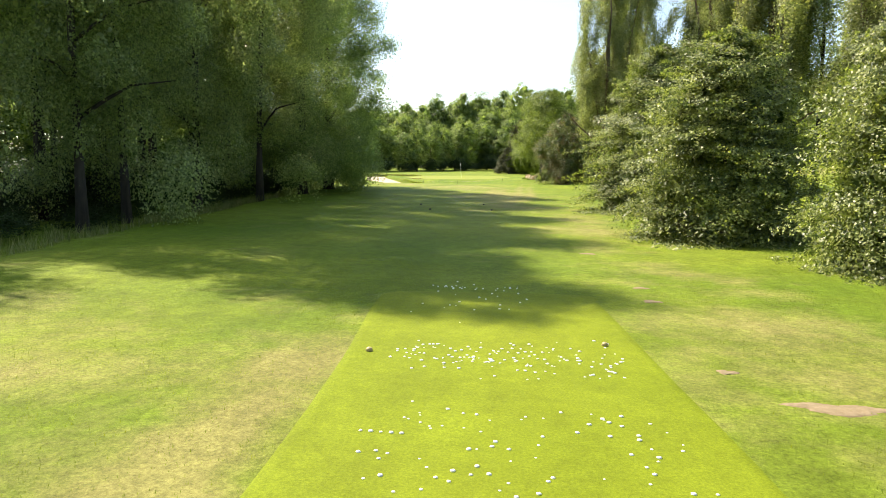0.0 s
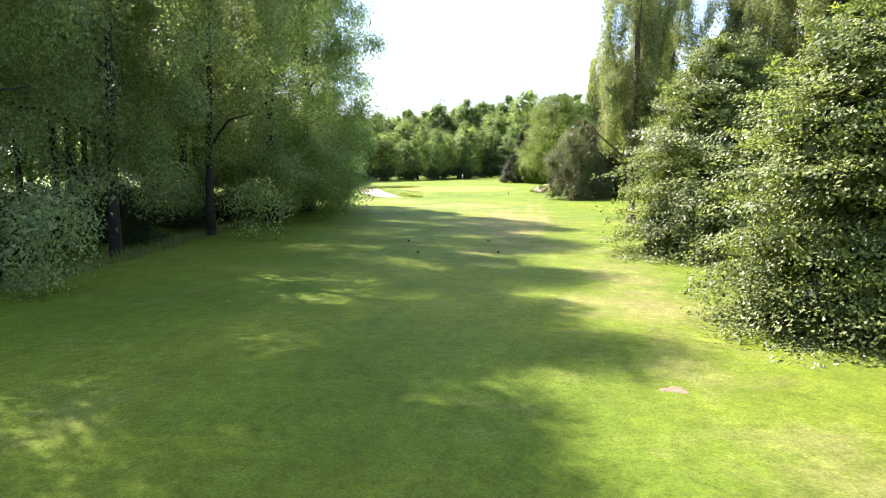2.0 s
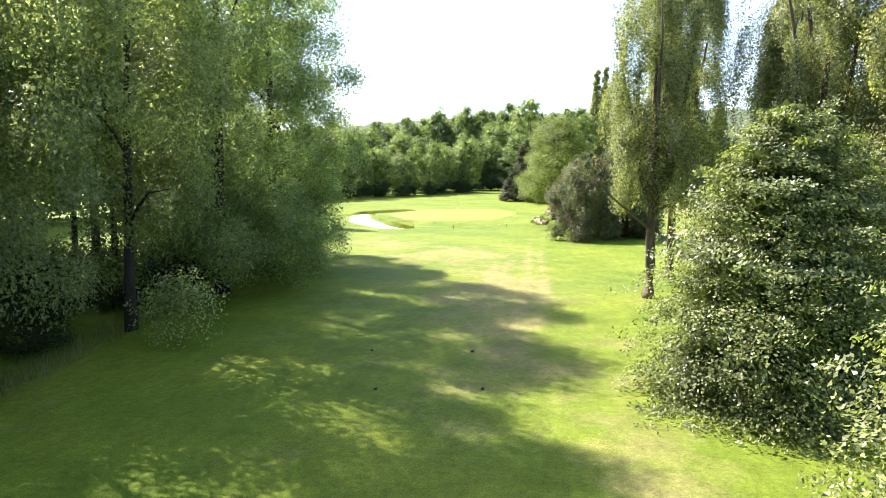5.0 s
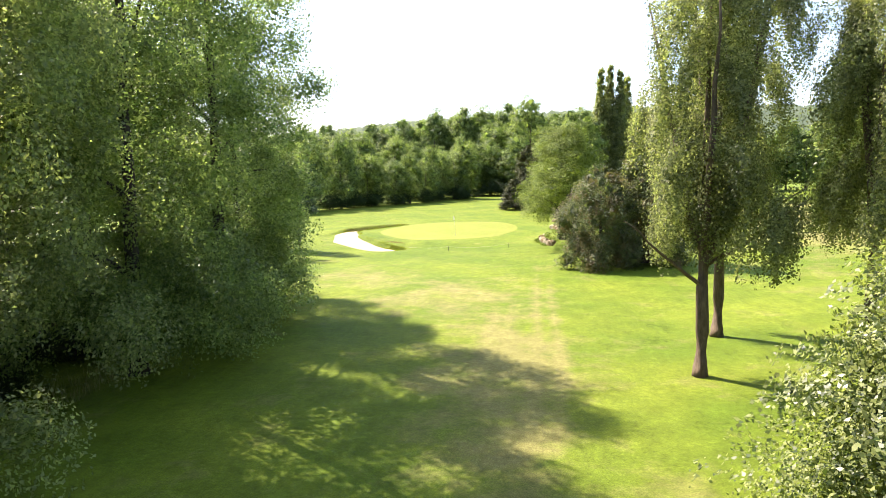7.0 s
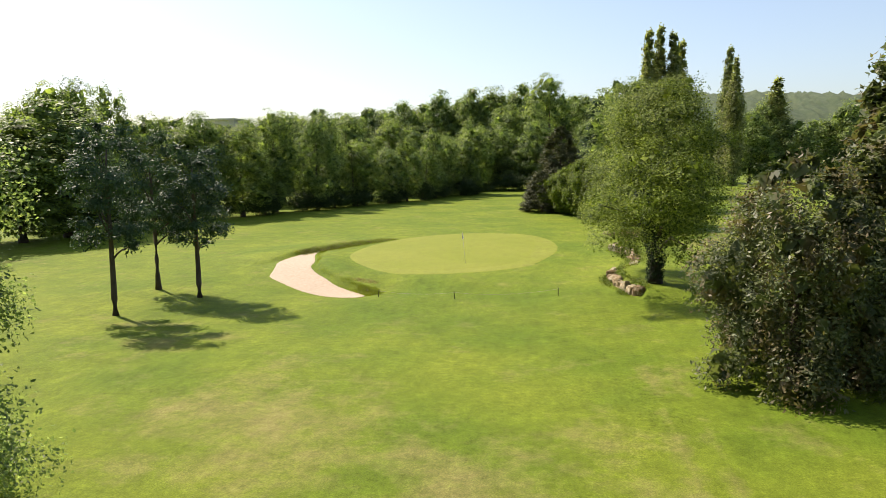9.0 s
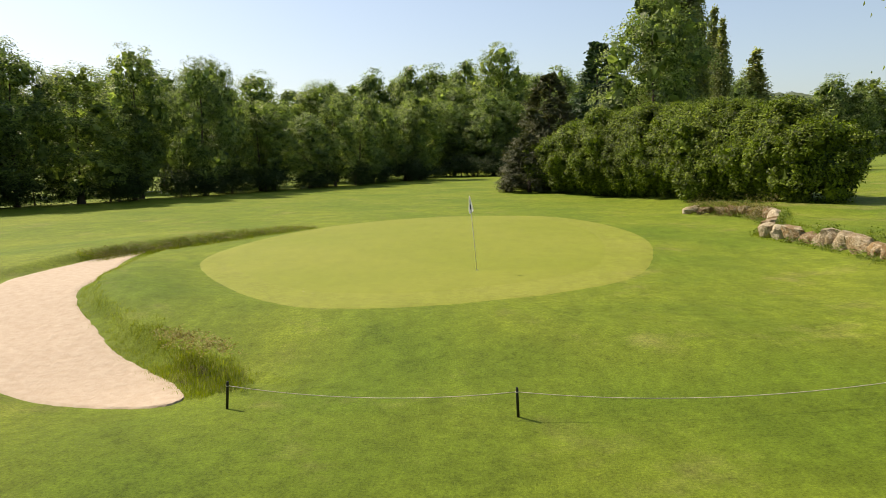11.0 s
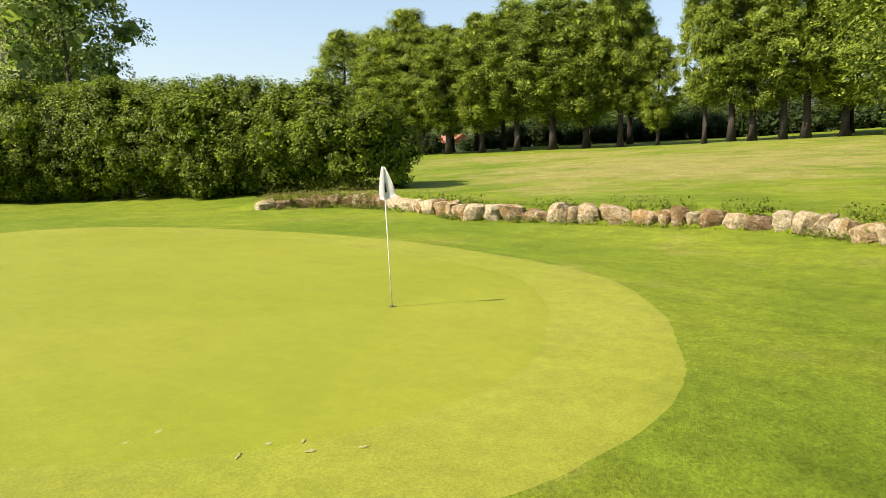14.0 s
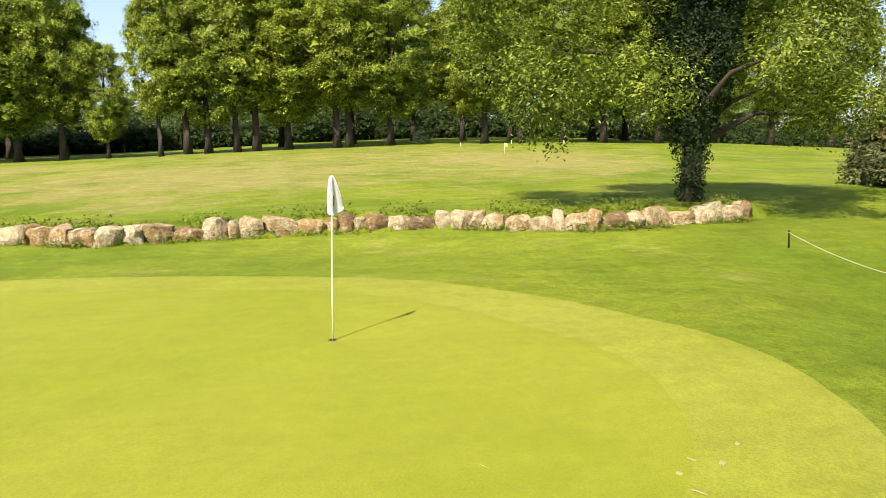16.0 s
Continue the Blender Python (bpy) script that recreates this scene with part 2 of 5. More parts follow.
ROOF_TILE = plain("roof_tile", (0.2464, 0.0847, 0.0462), (0.3234, 0.1309, 0.0693), 5.0, 0.85, 0.4, 0.03)
FOREST_FAR = plain("far_woods", (0.0385, 0.0655, 0.027), (0.0847, 0.1116, 0.0501), 0.09, 0.95, 0.9, 3.0)

# alder, willow and edge leaves are paled to stand in for veiling glare
L_WOOD = leafy("leaf_alder", (0.09, 0.13, 0.058), (0.25, 0.29, 0.135), 0.4, 0.58)
L_WILLOW = leafy("leaf_willow", (0.125, 0.16, 0.09), (0.34, 0.37, 0.21), 0.38, 0.64)
L_EDGE = leafy("leaf_edge", (0.1, 0.145, 0.06), (0.29, 0.335, 0.15), 0.38, 0.64)
L_FAR = leafy("leaf_far", (0.045, 0.074, 0.022), (0.28, 0.345, 0.105), 0.55, 0.42)
L_HORN = leafy("leaf_hornbeam", (0.04, 0.066, 0.014), (0.34, 0.365, 0.105), 0.42, 0.34)
L_POPLAR = leafy("leaf_poplar", (0.085, 0.105, 0.04), (0.32, 0.33, 0.14), 0.45, 0.5)
L_CHESTNUT = leafy("leaf_chestnut", (0.026, 0.046, 0.006), (0.33, 0.41, 0.05), 0.55, 0.28)
L_WALNUT = leafy("leaf_walnut", (0.03, 0.052, 0.008), (0.27, 0.33, 0.045), 0.6, 0.28)
L_YEW = leafy("leaf_yew", (0.055, 0.075, 0.028), (0.17, 0.19, 0.075), 0.5, 0.3, brown=(0.16, 0.13, 0.065))
L_PINE = leafy("leaf_pine", (0.0323, 0.0631, 0.0323), (0.0655, 0.104, 0.0462), 0.55, 0.15)
L_BROWNPINE = leafy("leaf_dry_pine", (0.0501, 0.0608, 0.027), (0.0939, 0.0939, 0.0439), 0.60, 0.15)
L_LAUREL = leafy("leaf_laurel", (0.012, 0.026, 0.003), (0.24, 0.315, 0.019), 0.53, 0.26)
L_IVY = leafy("leaf_ivy", (0.0108, 0.0246, 0.0092), (0.0293, 0.0501, 0.0139), 0.70, 0.06)
# near-black leaves: the shade under the trees is put into this colour
L_UNDER_SHADED = leafy("leaf_undergrowth_shaded", (0.014, 0.03, 0.007), (0.045, 0.07, 0.02), 0.7, 0.2)
L_WEED = leafy("leaf_weed", (0.0693, 0.1078, 0.0115), (0.1771, 0.2156, 0.0385), 0.60, 0.30)
L_TUFT = leafy("blade_rough", (0.1001, 0.1309, 0.0062), (0.1771, 0.2041, 0.0139), 0.65, 0.42)
L_SERE = leafy("leaf_sere", (0.1001, 0.0924, 0.0231), (0.2541, 0.2156, 0.0693), 0.65, 0.25)
L_DRY = leafy("blade_dry", (0.1217, 0.1486, 0.04), (0.2803, 0.2603, 0.1201), 0.6)


# ---- mesh helpers ----
def part(name, bm, material, parent, label=""):
    me = bpy.data.meshes.new(name)
    bm.to_mesh(me)
    bm.free()
    me.materials.append(material)
    ob = new(name, me)
    ob.parent = parent
    if label:
        tagged(ob, label)
    return ob


def mesh_np(name, verts, faces, material, smooth=False):
    """A mesh from arrays: verts (n, 3), faces (m, k)."""
    me = bpy.data.meshes.new(name)
    n, (m, k) = len(verts), faces.shape
    me.vertices.add(n)
    me.vertices.foreach_set("co", np.ascontiguousarray(verts, dtype=np.float32).ravel())
    me.loops.add(m * k)
    me.loops.foreach_set("vertex_index", np.ascontiguousarray(faces, dtype=np.int32).ravel())
    me.polygons.add(m)
    me.polygons.foreach_set("loop_start", np.arange(m, dtype=np.int32) * k)
    me.polygons.foreach_set("loop_total", np.full(m, k, dtype=np.int32))
    if smooth:
        me.polygons.foreach_set("use_smooth", np.ones(m, dtype=bool))
    me.materials.append(material)
    me.update(calc_edges=True)
    me.validate()
    return me


def leaf_faces(at, up, length, width, rng, vary=0.35, jit=0.45):
    """Folded leaves, two triangles sharing a midrib, at given places with given normals."""
    n = len(at)
    up = up + rng.normal(0, jit, (n, 3))
    up /= np.linalg.norm(up, axis=1, keepdims=True) + 1e-9
    d = rng.normal(0, 1, (n, 3))
    d -= (d * up).sum(1, keepdims=True) * up
    d /= np.linalg.norm(d, axis=1, keepdims=True) + 1e-9
    s = np.cross(up, d)
    k = (1 + vary * rng.uniform(-1, 1, (n, 1)))
    L, W = length * k, width * k
    a, b = at - d * L / 2, at + d * L / 2
    c, e = at + s * W / 2 - up * W * 0.25, at - s * W / 2 - up * W * 0.25
    v = np.stack([a, c, b, e], 1).reshape(-1, 3)
    f = np.arange(4 * n).reshape(n, 4)
    return v, f


def twigs_on(lobes, count, rng, inner=0.75):
    """Points on ellipsoid lobes (cx, cy, cz, rx, ry, rz) and the outward directions there."""
    lobes = np.array(lobes)
    w = (lobes[:, 3] * lobes[:, 5] + lobes[:, 3] * lobes[:, 4])
    pick = rng.choice(len(lobes), count, p=w / w.sum())
    d = rng.normal(0, 1, (count, 3))
    d /= np.linalg.norm(d, axis=1, keepdims=True)
    r = rng.uniform(inner, 1.06, (count, 1)) ** 0.6
    p = lobes[pick, :3] + d * lobes[pick, 3:] * r
    # drop what is buried deep in other lobes
    keep = np.ones(count, bool)
    for q in lobes:
        keep &= (((p - q[:3]) / q[3:]) ** 2).sum(1) > 0.36
    return p[keep], d[keep]


def crown_mesh(name, lobes, twigs, per, leaf, spread, material, seed, droop=0.0, flat=1.0, aspect=0.6, core=0.0, lift=0.5, core_n=0.5, spray=0.0, jit=0.45, inner=0.75):
    """A crown of twig clusters on lobes. spread: cluster size; flat: its height against its width; droop: how far clusters hang;
    core: size of the few large leaves inside that close the crown."""
    rng = np.random.default_rng(seed)
    p, d = twigs_on(lobes, twigs, rng, inner)
    n = len(p)
    off = np.clip(rng.normal(0, 1, (n, per, 3)), -1.5, 1.5) * np.array([spread, spread, spread * flat])
    off[..., 2] -= droop * rng.uniform(0, 1, (n, per)) ** 1.5
    if spray:  # twigs reach outwards
        away = d * np.array([1, 1, 0.25])
        off += away[:, None] * rng.uniform(-0.6, 1.0, (n, per, 1)) * spray
        off[..., 2] += 0.12 * spray * rng.uniform(-1, 1, (n, 1))
    at = (p[:, None] + off).reshape(-1, 3)
    up = np.repeat(d, per, 0) * 0.6 + np.array([0, 0, lift])
    v, f = leaf_faces(at, up, leaf, leaf * aspect, rng, jit=jit)
    if core:
        lb = np.array(lobes)
        k = max(60, int(twigs * core_n))
        pick = rng.integers(0, len(lb), k)
        dd = rng.normal(0, 1, (k, 3))
        dd /= np.linalg.norm(dd, axis=1, keepdims=True)
        at2 = lb[pick, :3] + dd * lb[pick, 3:] * rng.uniform(0.3, 0.72, (k, 1))
        v2, f2 = leaf_faces(at2, dd, core, core * 0.8, rng)
        f = np.concatenate([f, f2 + len(v)])
        v = np.concatenate([v, v2])
    return mesh_np(name, v, f, material)


def spray_crown(name, h, prof, count, per, leaf, material, seed, rise=0.42, arch=0.34, fan=0.34, core=0.42):
    """A crown of arching branches in flat leafy sprays with side twigs, round an axis; prof(t): branch length at height t in 0..1."""
    rng = np.random.default_rng(seed)
    tt = np.linspace(0, 1, 200)
    w = np.array([prof(q) for q in tt]) + 0.25
    t = np.interp((np.arange(count) + 0.5) / count, np.cumsum(w) / w.sum(), tt)
    a = np.arange(count) * 2.39996 + rng.normal(0, 0.3, count)
    L = np.array([prof(q) for q in t]) * rng.uniform(0.58, 1.12, count) * np.where(rng.uniform(0, 1, count) < 0.1, 1.13, 1.0)
    out = np.column_stack([np.cos(a), np.sin(a), np.zeros(count)])
    side = np.column_stack([-np.sin(a), np.cos(a), np.zeros(count)])
    n = count * per
    b = np.repeat(np.arange(count), per)
    node = rng.integers(1, 10, n) / 10 * 0.78 + 0.22
    sgn = np.where(rng.uniform(0, 1, n) < 0.5, -1.0, 1.0)
    u = rng.uniform(0, 1, n)
    reach = (0.1 + fan * L[b] * (1.08 - node)) * u
    s = node + 0.75 * reach / np.maximum(L[b], 0.2)
    up_t = (rise * (0.45 + 1.5 * t ** 1.5) + rng.normal(0, 0.2, count))[b]
    z = h * t[b] * 0.93 + L[b] * (up_t * s - arch * s * s) - 0.12 * reach
    at = out[b] * (L[b] * s)[:, None] + side[b] * (sgn * reach)[:, None]
    at[:, 2] = z + rng.normal(0, 0.06, n)
    at[:, :2] += rng.normal(0, 0.03, (n, 2))
    at[:, 2] = np.maximum(at[:, 2], 0.06)
    tilt = rng.normal(0, 0.35, (count, 3))
    up = np.array([0, 0, 0.65]) + out[b] * 0.55 + tilt[b]
    v, f = leaf_faces(at, up, leaf, leaf * 0.6, rng, jit=0.3)
    k = int(count * 2.2)
    q = rng.uniform(0, 1, k) ** 1.3
    r = np.array([prof(x) for x in q]) * 0.62 * np.sqrt(rng.uniform(0.05, 1, k))
    ang = rng.uniform(0, 2 * math.pi, k)
    at2 = np.column_stack([r * np.cos(ang), r * np.sin(ang), 0.15 + h * q * 0.92])
    v2, f2 = leaf_faces(at2, rng.normal(0, 1, (k, 3)), core, core * 0.8, rng)
    return mesh_np(name, np.concatenate([v, v2]), np.concatenate([f, f2 + len(v)]), material)


def strand_crown(name, stems, R_, h, curtains, strands, per, leaf, material, seed, low=3.5):
    """A weeping crown: curtains of hanging leafy strands thrown out from ascending stems."""
    rng = np.random.default_rng(seed)
    stems = [np.array(q) for q in stems]
    base = []
    while len(base) < curtains:
        z, st = rng.uniform(0.33, 0.99) * h, stems[rng.integers(0, len(stems))]
        if st[0, 2] <= z <= st[-1, 2]:
            base.append([np.interp(z, st[:, 2], st[:, k]) for k in range(3)])
    base = np.array(base)
    tz_ = base[:, 2] / h
    a = np.arange(curtains) * 2.39996 + rng.normal(0, 0.4, curtains)
    thrown = R_ * rng.uniform(0.1, 0.95, curtains) * (1.0 - 0.5 * tz_)
    size = rng.uniform(0.6, 1.5, curtains)
    c = np.repeat(np.arange(curtains), strands)
    m = len(c)
    o = base[c] + np.column_stack([np.cos(a[c]) * thrown[c], np.sin(a[c]) * thrown[c], 0.25 * thrown[c]])
    off = np.clip(rng.normal(0, 0.23, (m, 3)), -0.4, 0.4) * np.array([1, 1, 1.6])
    o += off
    length = np.minimum(size[c] * rng.uniform(1.2, 3.2, m) * (1.3 - 0.5 * tz_[c]), np.maximum(o[:, 2] - low - rng.uniform(0, 1.2, m), 0.4))
    b = np.repeat(np.arange(m), per)
    n = len(b)
    s = rng.uniform(0, 1, n)
    at = o[b].copy()
    thin = 0.03 + 0.06 * np.sin(np.pi * np.clip(s * 0.85 + 0.1, 0, 1))
    at[:, :2] += rng.normal(0, 1, (n, 2)) * thin[:, None]
    back = (1 - s) ** 3 * 0.6
    at[:, 0] -= np.cos(a[c][b]) * back * thrown[c][b]
    at[:, 1] -= np.sin(a[c][b]) * back * thrown[c][b]
    at[:, 2] -= s * length[b] + 0.1 * back
    out = np.column_stack([1.6 * off[b][:, :2] / 0.23 + np.column_stack([np.cos(a[c][b]), np.sin(a[c][b])]) * 0.5, np.full(n, 0.6)])
    v, f = leaf_faces(at, out, leaf, leaf * 0.62, rng, jit=0.45)
    return mesh_np(name, v, f, material)


def tube(bm, pts, radii, sides=7, cap=True):
    """A tapered tube through points."""
    rings = []
    for i, (p, r) in enumerate(zip(pts, radii)):
        p = Vector(p)
        q = Vector(pts[min(i + 1, len(pts) - 1)]) - Vector(pts[max(i - 1, 0)])
        rot = q.to_track_quat("Z", "Y")
        rings.append([bm.verts.new(p + rot @ Vector((r * math.cos(a), r * math.sin(a), 0)))
                      for a in (2 * math.pi * k / sides for k in range(sides))])
    for a, b in zip(rings, rings[1:]):
        for k in range(sides):
            f = bm.faces.new((a[k], a[(k + 1) % sides], b[(k + 1) % sides], b[k]))
            f.smooth = True
    if cap:
        bm.faces.new(rings[-1])
        bm.faces.new(rings[0][::-1])


def trunk_path(h, r, seed, lean=0.03, flare=1.5):
    rng = random.Random(seed)
    pts, rad = [], []
    ax, ay = rng.uniform(-lean, lean) * h, rng.uniform(-lean, lean) * h
    for k in range(9):
        t = k / 8
        pts.append((ax * t * t + rng.uniform(-.3, .3) * r * t, ay * t * t + rng.uniform(-.3, .3) * r * t, h * t - 0.15))
        rad.append(r * (flare if k == 0 else 1.0) * (1 - 0.88 * t) + 0.015)
    return pts, rad


def add_trunk(top, h, r, lobes, seed, bark, limbs=7, fork=0.35, lean=0.03, flare=1.5, sides=9):
    """A tapered, slightly bent trunk with root flare, and limbs that reach into the lobes, as parts of a tree."""
    rng = random.Random(seed + 1)
    pts, rad = trunk_path(h, r, seed, lean, flare)
    bm = bmesh.new()
    tube(bm, pts, rad, sides)
    part("trunk", bm, bark, top)
    some = sorted(lobes, key=lambda q: q[2])
    for i in range(limbs):
        q = some[int(i * (len(some) - 1) / max(1, limbs - 1))]
        t0 = fork + (0.9 - fork) * i / max(1, limbs) * 0.8
        k = t0 * 8
        s = Vector(pts[int(k)]).lerp(Vector(pts[min(8, int(k) + 1)]), k - int(k))
        e = Vector(q[:3])
        if e.z < s.z + 0.2:
            e.z = s.z + 0.3 * (e - s).length
        mid = s.lerp(e, 0.5) + Vector((rng.uniform(-.2, .2), rng.uniform(-.2, .2), 0.12 * (e - s).length))
        r0 = max(0.02, r * (1 - 0.85 * t0) * 0.55)
        bm = bmesh.new()
        tube(bm, [s, s.lerp(mid, 0.5) + Vector((0, 0, 0.05)), mid, mid.lerp(e, 0.6), e], [r0, r0 * 0.8, r0 * 0.6, r0 * 0.35, r0 * 0.12], 6)
        part("limb", bm, bark, top)


def lobes_round(R, base, top, count, seed, size=0.36, squash=1.0):
    """Lobes spread evenly over an egg-shaped crown between base and top, some inside."""
    rng = random.Random(seed)
    zc, hz_ = (base + top) / 2, (top - base) / 2
    res = []
    for i in range(count):
        u = 1 - 2 * (i + 0.5) / count
        a = i * 2.39996 + rng.uniform(-.35, .35)
        s = math.sqrt(1 - u * u)
        k = rng.uniform(0.55, 0.8)
        w = 1.0 + 0.12 * (u < 0) - 0.1 * (u > 0.5)
        sz = R * size * rng.uniform(0.75, 1.3)
        res.append((R * k * s * w * math.cos(a), R * k * s * w * math.sin(a), zc + (hz_ - sz * 0.8) * u * rng.uniform(0.88, 1.02), sz, sz, sz * squash * rng.uniform(0.8, 1.2)))
    return res


def lobes_profile(h, base, prof, count, seed, size=0.5, tall=1.0, out=0.6):
    """Crown lobes up a height h from base; prof(t) is the crown's half-width at t in 0..1."""
    rng = random.Random(seed)
    res = []
    for i in range(count):
        t = (i + rng.uniform(0.1, 0.9)) / count
        R = prof(t)
        a = i * 2.39996 + rng.uniform(-.5, .5)
        o = R * out * rng.uniform(0.75, 1.1)
        s = R * size * rng.uniform(0.75, 1.25)
        z = base + (h - base) * t
        sz = min(s * tall, max(0.3, (h - z) + s * 0.3))
        res.append((o * math.cos(a), o * math.sin(a), z - 0.3 * sz * (t > 0.8), s, s, sz))
    return res


def tree(name, label, category, h, r, lobes, bark, leaf_mat, crown, seed, limbs=7, fork=0.3, lean=0.03, flare=1.5, kind_label=""):
    """A tree > trunk, crown, standing at the origin, as a pattern for copies."""
    top = new(name)
    tagged(top, label, category)
    add_trunk(top, h * 0.94, r, lobes, seed, bark, limbs, fork, lean, flare)
    me = crown_mesh("crown", lobes, material=leaf_mat, seed=seed, **crown)
    ob = new("crown", me)
    ob.parent = top
    return top


def grow(pattern, spots, group, seed=0, spin=360, label="", more=False):
    """Copies of patterns at spots (x, y, height factor, width factor); the first ones are moved there themselves."""
    rng = random.Random(seed)
    used = {p.name for p in pattern} if more else set()
    for i, (x, y, sh, sw) in enumerate(spots):
        p = pattern[i % len(pattern)]
        m = pose(x, y, float(tz(x, y)) - 0.05, 0, 0, rng.uniform(0, spin)) @ Matrix.Diagonal((sw, sw, sh, 1))
        if p.name not in used:
            used.add(p.name)
            ob = p
            ob.matrix_basis = m
        else:
            base = p.matrix_basis.copy()
            p.matrix_basis = Matrix.Identity(4)
            ob = copy_thing(p, m)
            p.matrix_basis = base
        tagged(ob, label, group=group)


# ---- ground ----
WALL = [(10.3, -12.2), (9.8, -10.6), (9.45, -8.8), (9.3, -7.0), (9.7, -5.4), (10.7, -4.0), (11.4, -1.5), (11.4, 1.5), (11.0, 4.2), (10.4, 5.8), (11.0, 7.2), (12.3, 10.0), (13.1, 13.3), (12.4, 15.6), (10.8, 17.1)]
BANK = [(-4.2, -8.0), (-5.3, -7.3), (-6.9, -6.1), (-8.9, -4.0), (-10.0, -2.0), (-10.5, -0.2), (-11.5, 4.2)]
LIP = [(-14.3, -1.5), (-13.9, 2.4), (-12.8, 5.8), (-11.0, 9.6), (-8.5, 14.2)]


def sstep(x, a, b):
    t = np.clip((x - a) / (b - a), 0, 1)
    return t * t * (3 - 2 * t)


def line_dist(x, y, pts):
    """Distance to a polyline, the signed side (positive to its left), and how far along, 0 to 1."""
    best = np.full(np.shape(x), 1e9)
    side = np.zeros(np.shape(x))
    along = np.zeros(np.shape(x))
    n = len(pts) - 1
    for i in range(n):
        (ax, ay), (bx, by) = pts[i], pts[i + 1]
        dx, dy = bx - ax, by - ay
        l2 = dx * dx + dy * dy
        t = np.clip(((x - ax) * dx + (y - ay) * dy) / l2, 0, 1)
        d = np.hypot(x - ax - t * dx, y - ay - t * dy)
        s = np.sign(dx * (y - ay) - dy * (x - ax))
        near = d < best
        best, side, along = np.where(near, d, best), np.where(near, s, side), np.where(near, (i + t) / n, along)
    return best, side, along


def tz(x, y):
    """Height of the ground."""
    x, y = np.asarray(x, float), np.asarray(y, float)
    z = 0.04 * np.sin(x * 0.21 + 1.0) * np.sin(y * 0.13) + 0.02 * np.sin(x * 0.5 - y * 0.37)
    # terrace behind the stone wall
    ys = [p[1] for p in WALL]
    xs = [p[0] for p in WALL]
    xw = np.interp(y, ys, xs)
    ends = sstep(y, -14.2, -12.0) * (1 - sstep(y, 17.0, 20.0))
    step = sstep(x - xw, 0.05, 0.45)
    slow = sstep(x - xw, -2.0, 6.0)
    z = z + 0.17 * ends * sstep(x - xw, -3.2, -0.3)
    z = z + 0.5 * (ends * step + (1 - ends) * slow * sstep(y, -40, -14))
    # the meadow rises behind
    z = z + 0.036 * np.clip(x - 15, 0, 112) * sstep(y, -85, -45) * (1 - sstep(y, 60, 120))
    z = z + (0.24 - 0.0145 * np.clip(y, -40, 90)) * sstep(x, 30, 75) * sstep(y, -60, -20)
    # swale and lip beyond the bunker, bank between bunker and putting green
    d, s, a = line_dist(x, y, LIP)
    taper = np.sin(np.clip(a, 0, 1) * math.pi) ** 0.5
    z = z + 0.38 * taper * np.where(s > 0, 1 - sstep(d, 0.5, 6.0), 1 - sstep(d, 0.0, 0.7))
    d, s, a = line_dist(x, y, BANK)
    taper = np.sin(np.clip(a * 0.92 + 0.04, 0, 1) * math.pi) ** 0.6
    z = z + 0.3 * taper * np.where(s < 0, 1 - sstep(d, 0.3, 3.0), 1 - sstep(d, 0.0, 0.32))
    # the ground falls from the putting green towards the posts and the bunker's end
    z = z - 0.42 * sstep(y, -27, -13) * (1 - sstep(y + 0.35 * x, -9.6, -5.4)) * (1 - sstep(x, 1, 9)) * sstep(x, -20, -9)
    z = z - 0.36 * np.exp(-((x + 6.2) / 3.0) ** 2 - ((y + 8.6) / 2.4) ** 2)
    # rough ground under the woods
    wood = sstep(-x, 1.0 + 0.14 * (y + 80), 4.0 + 0.14 * (y + 80)) * (1 - sstep(y, -34, -24)) * sstep(y, -160, -150) * sstep(x, -60, -40)
    z = z - 0.35 * wood + 0.1 * wood * np.sin(x * 1.7) * np.sin(y * 1.3)
    return z


def axis(lo, a, b, hi, step):
    far_l = -np.geomspace(1, a - lo + 1, 26)[::-1] + a + 1
    far_r = np.geomspace(1, hi - b + 1, 26) + b - 1
    return np.concatenate([far_l[:-1], np.arange(a, b, step), far_r[1:]])


gx, gy = axis(-2600, -40, 40, 2600, 0.42), axis(-2600, -104, 40, 2600, 0.5)
gx = np.unique(np.concatenate([gx, np.arange(-14, -3, 0.17)]))
gy = np.unique(np.concatenate([gy, np.arange(-12, 7, 0.17)]))
X, Y = np.meshgrid(gx, gy)
V = np.stack([X.ravel(), Y.ravel(), tz(X, Y).ravel()], 1)
nx, ny = len(gx), len(gy)
idx = np.arange(nx * ny).reshape(ny, nx)
F = np.stack([idx[:-1, :-1], idx[:-1, 1:], idx[1:, 1:], idx[1:, :-1]], -1).reshape(-1, 4)
ground = new("ground", mesh_np("ground", V, F, FAIRWAY, True))
tagged(ground, "mown fairway grass with dry straw-coloured patches and faint wheel tracks", "ground", kind="structure")


def smooth_loop(pts, n):
    """A closed smooth curve (Catmull-Rom) through points, n points."""
    p = np.array(pts, float)
    m = len(p)
    t = np.linspace(0, m, n, endpoint=False)
    i = t.astype(int)
    u = (t - i)[:, None]
    a, b, c, d = p[(i - 1) % m], p[i % m], p[(i + 1) % m], p[(i + 2) % m]
    return 0.5 * (2 * b + (c - a) * u + (2 * a - 5 * b + 4 * c - d) * u ** 2 + (3 * b - a - 3 * c + d) * u ** 3)


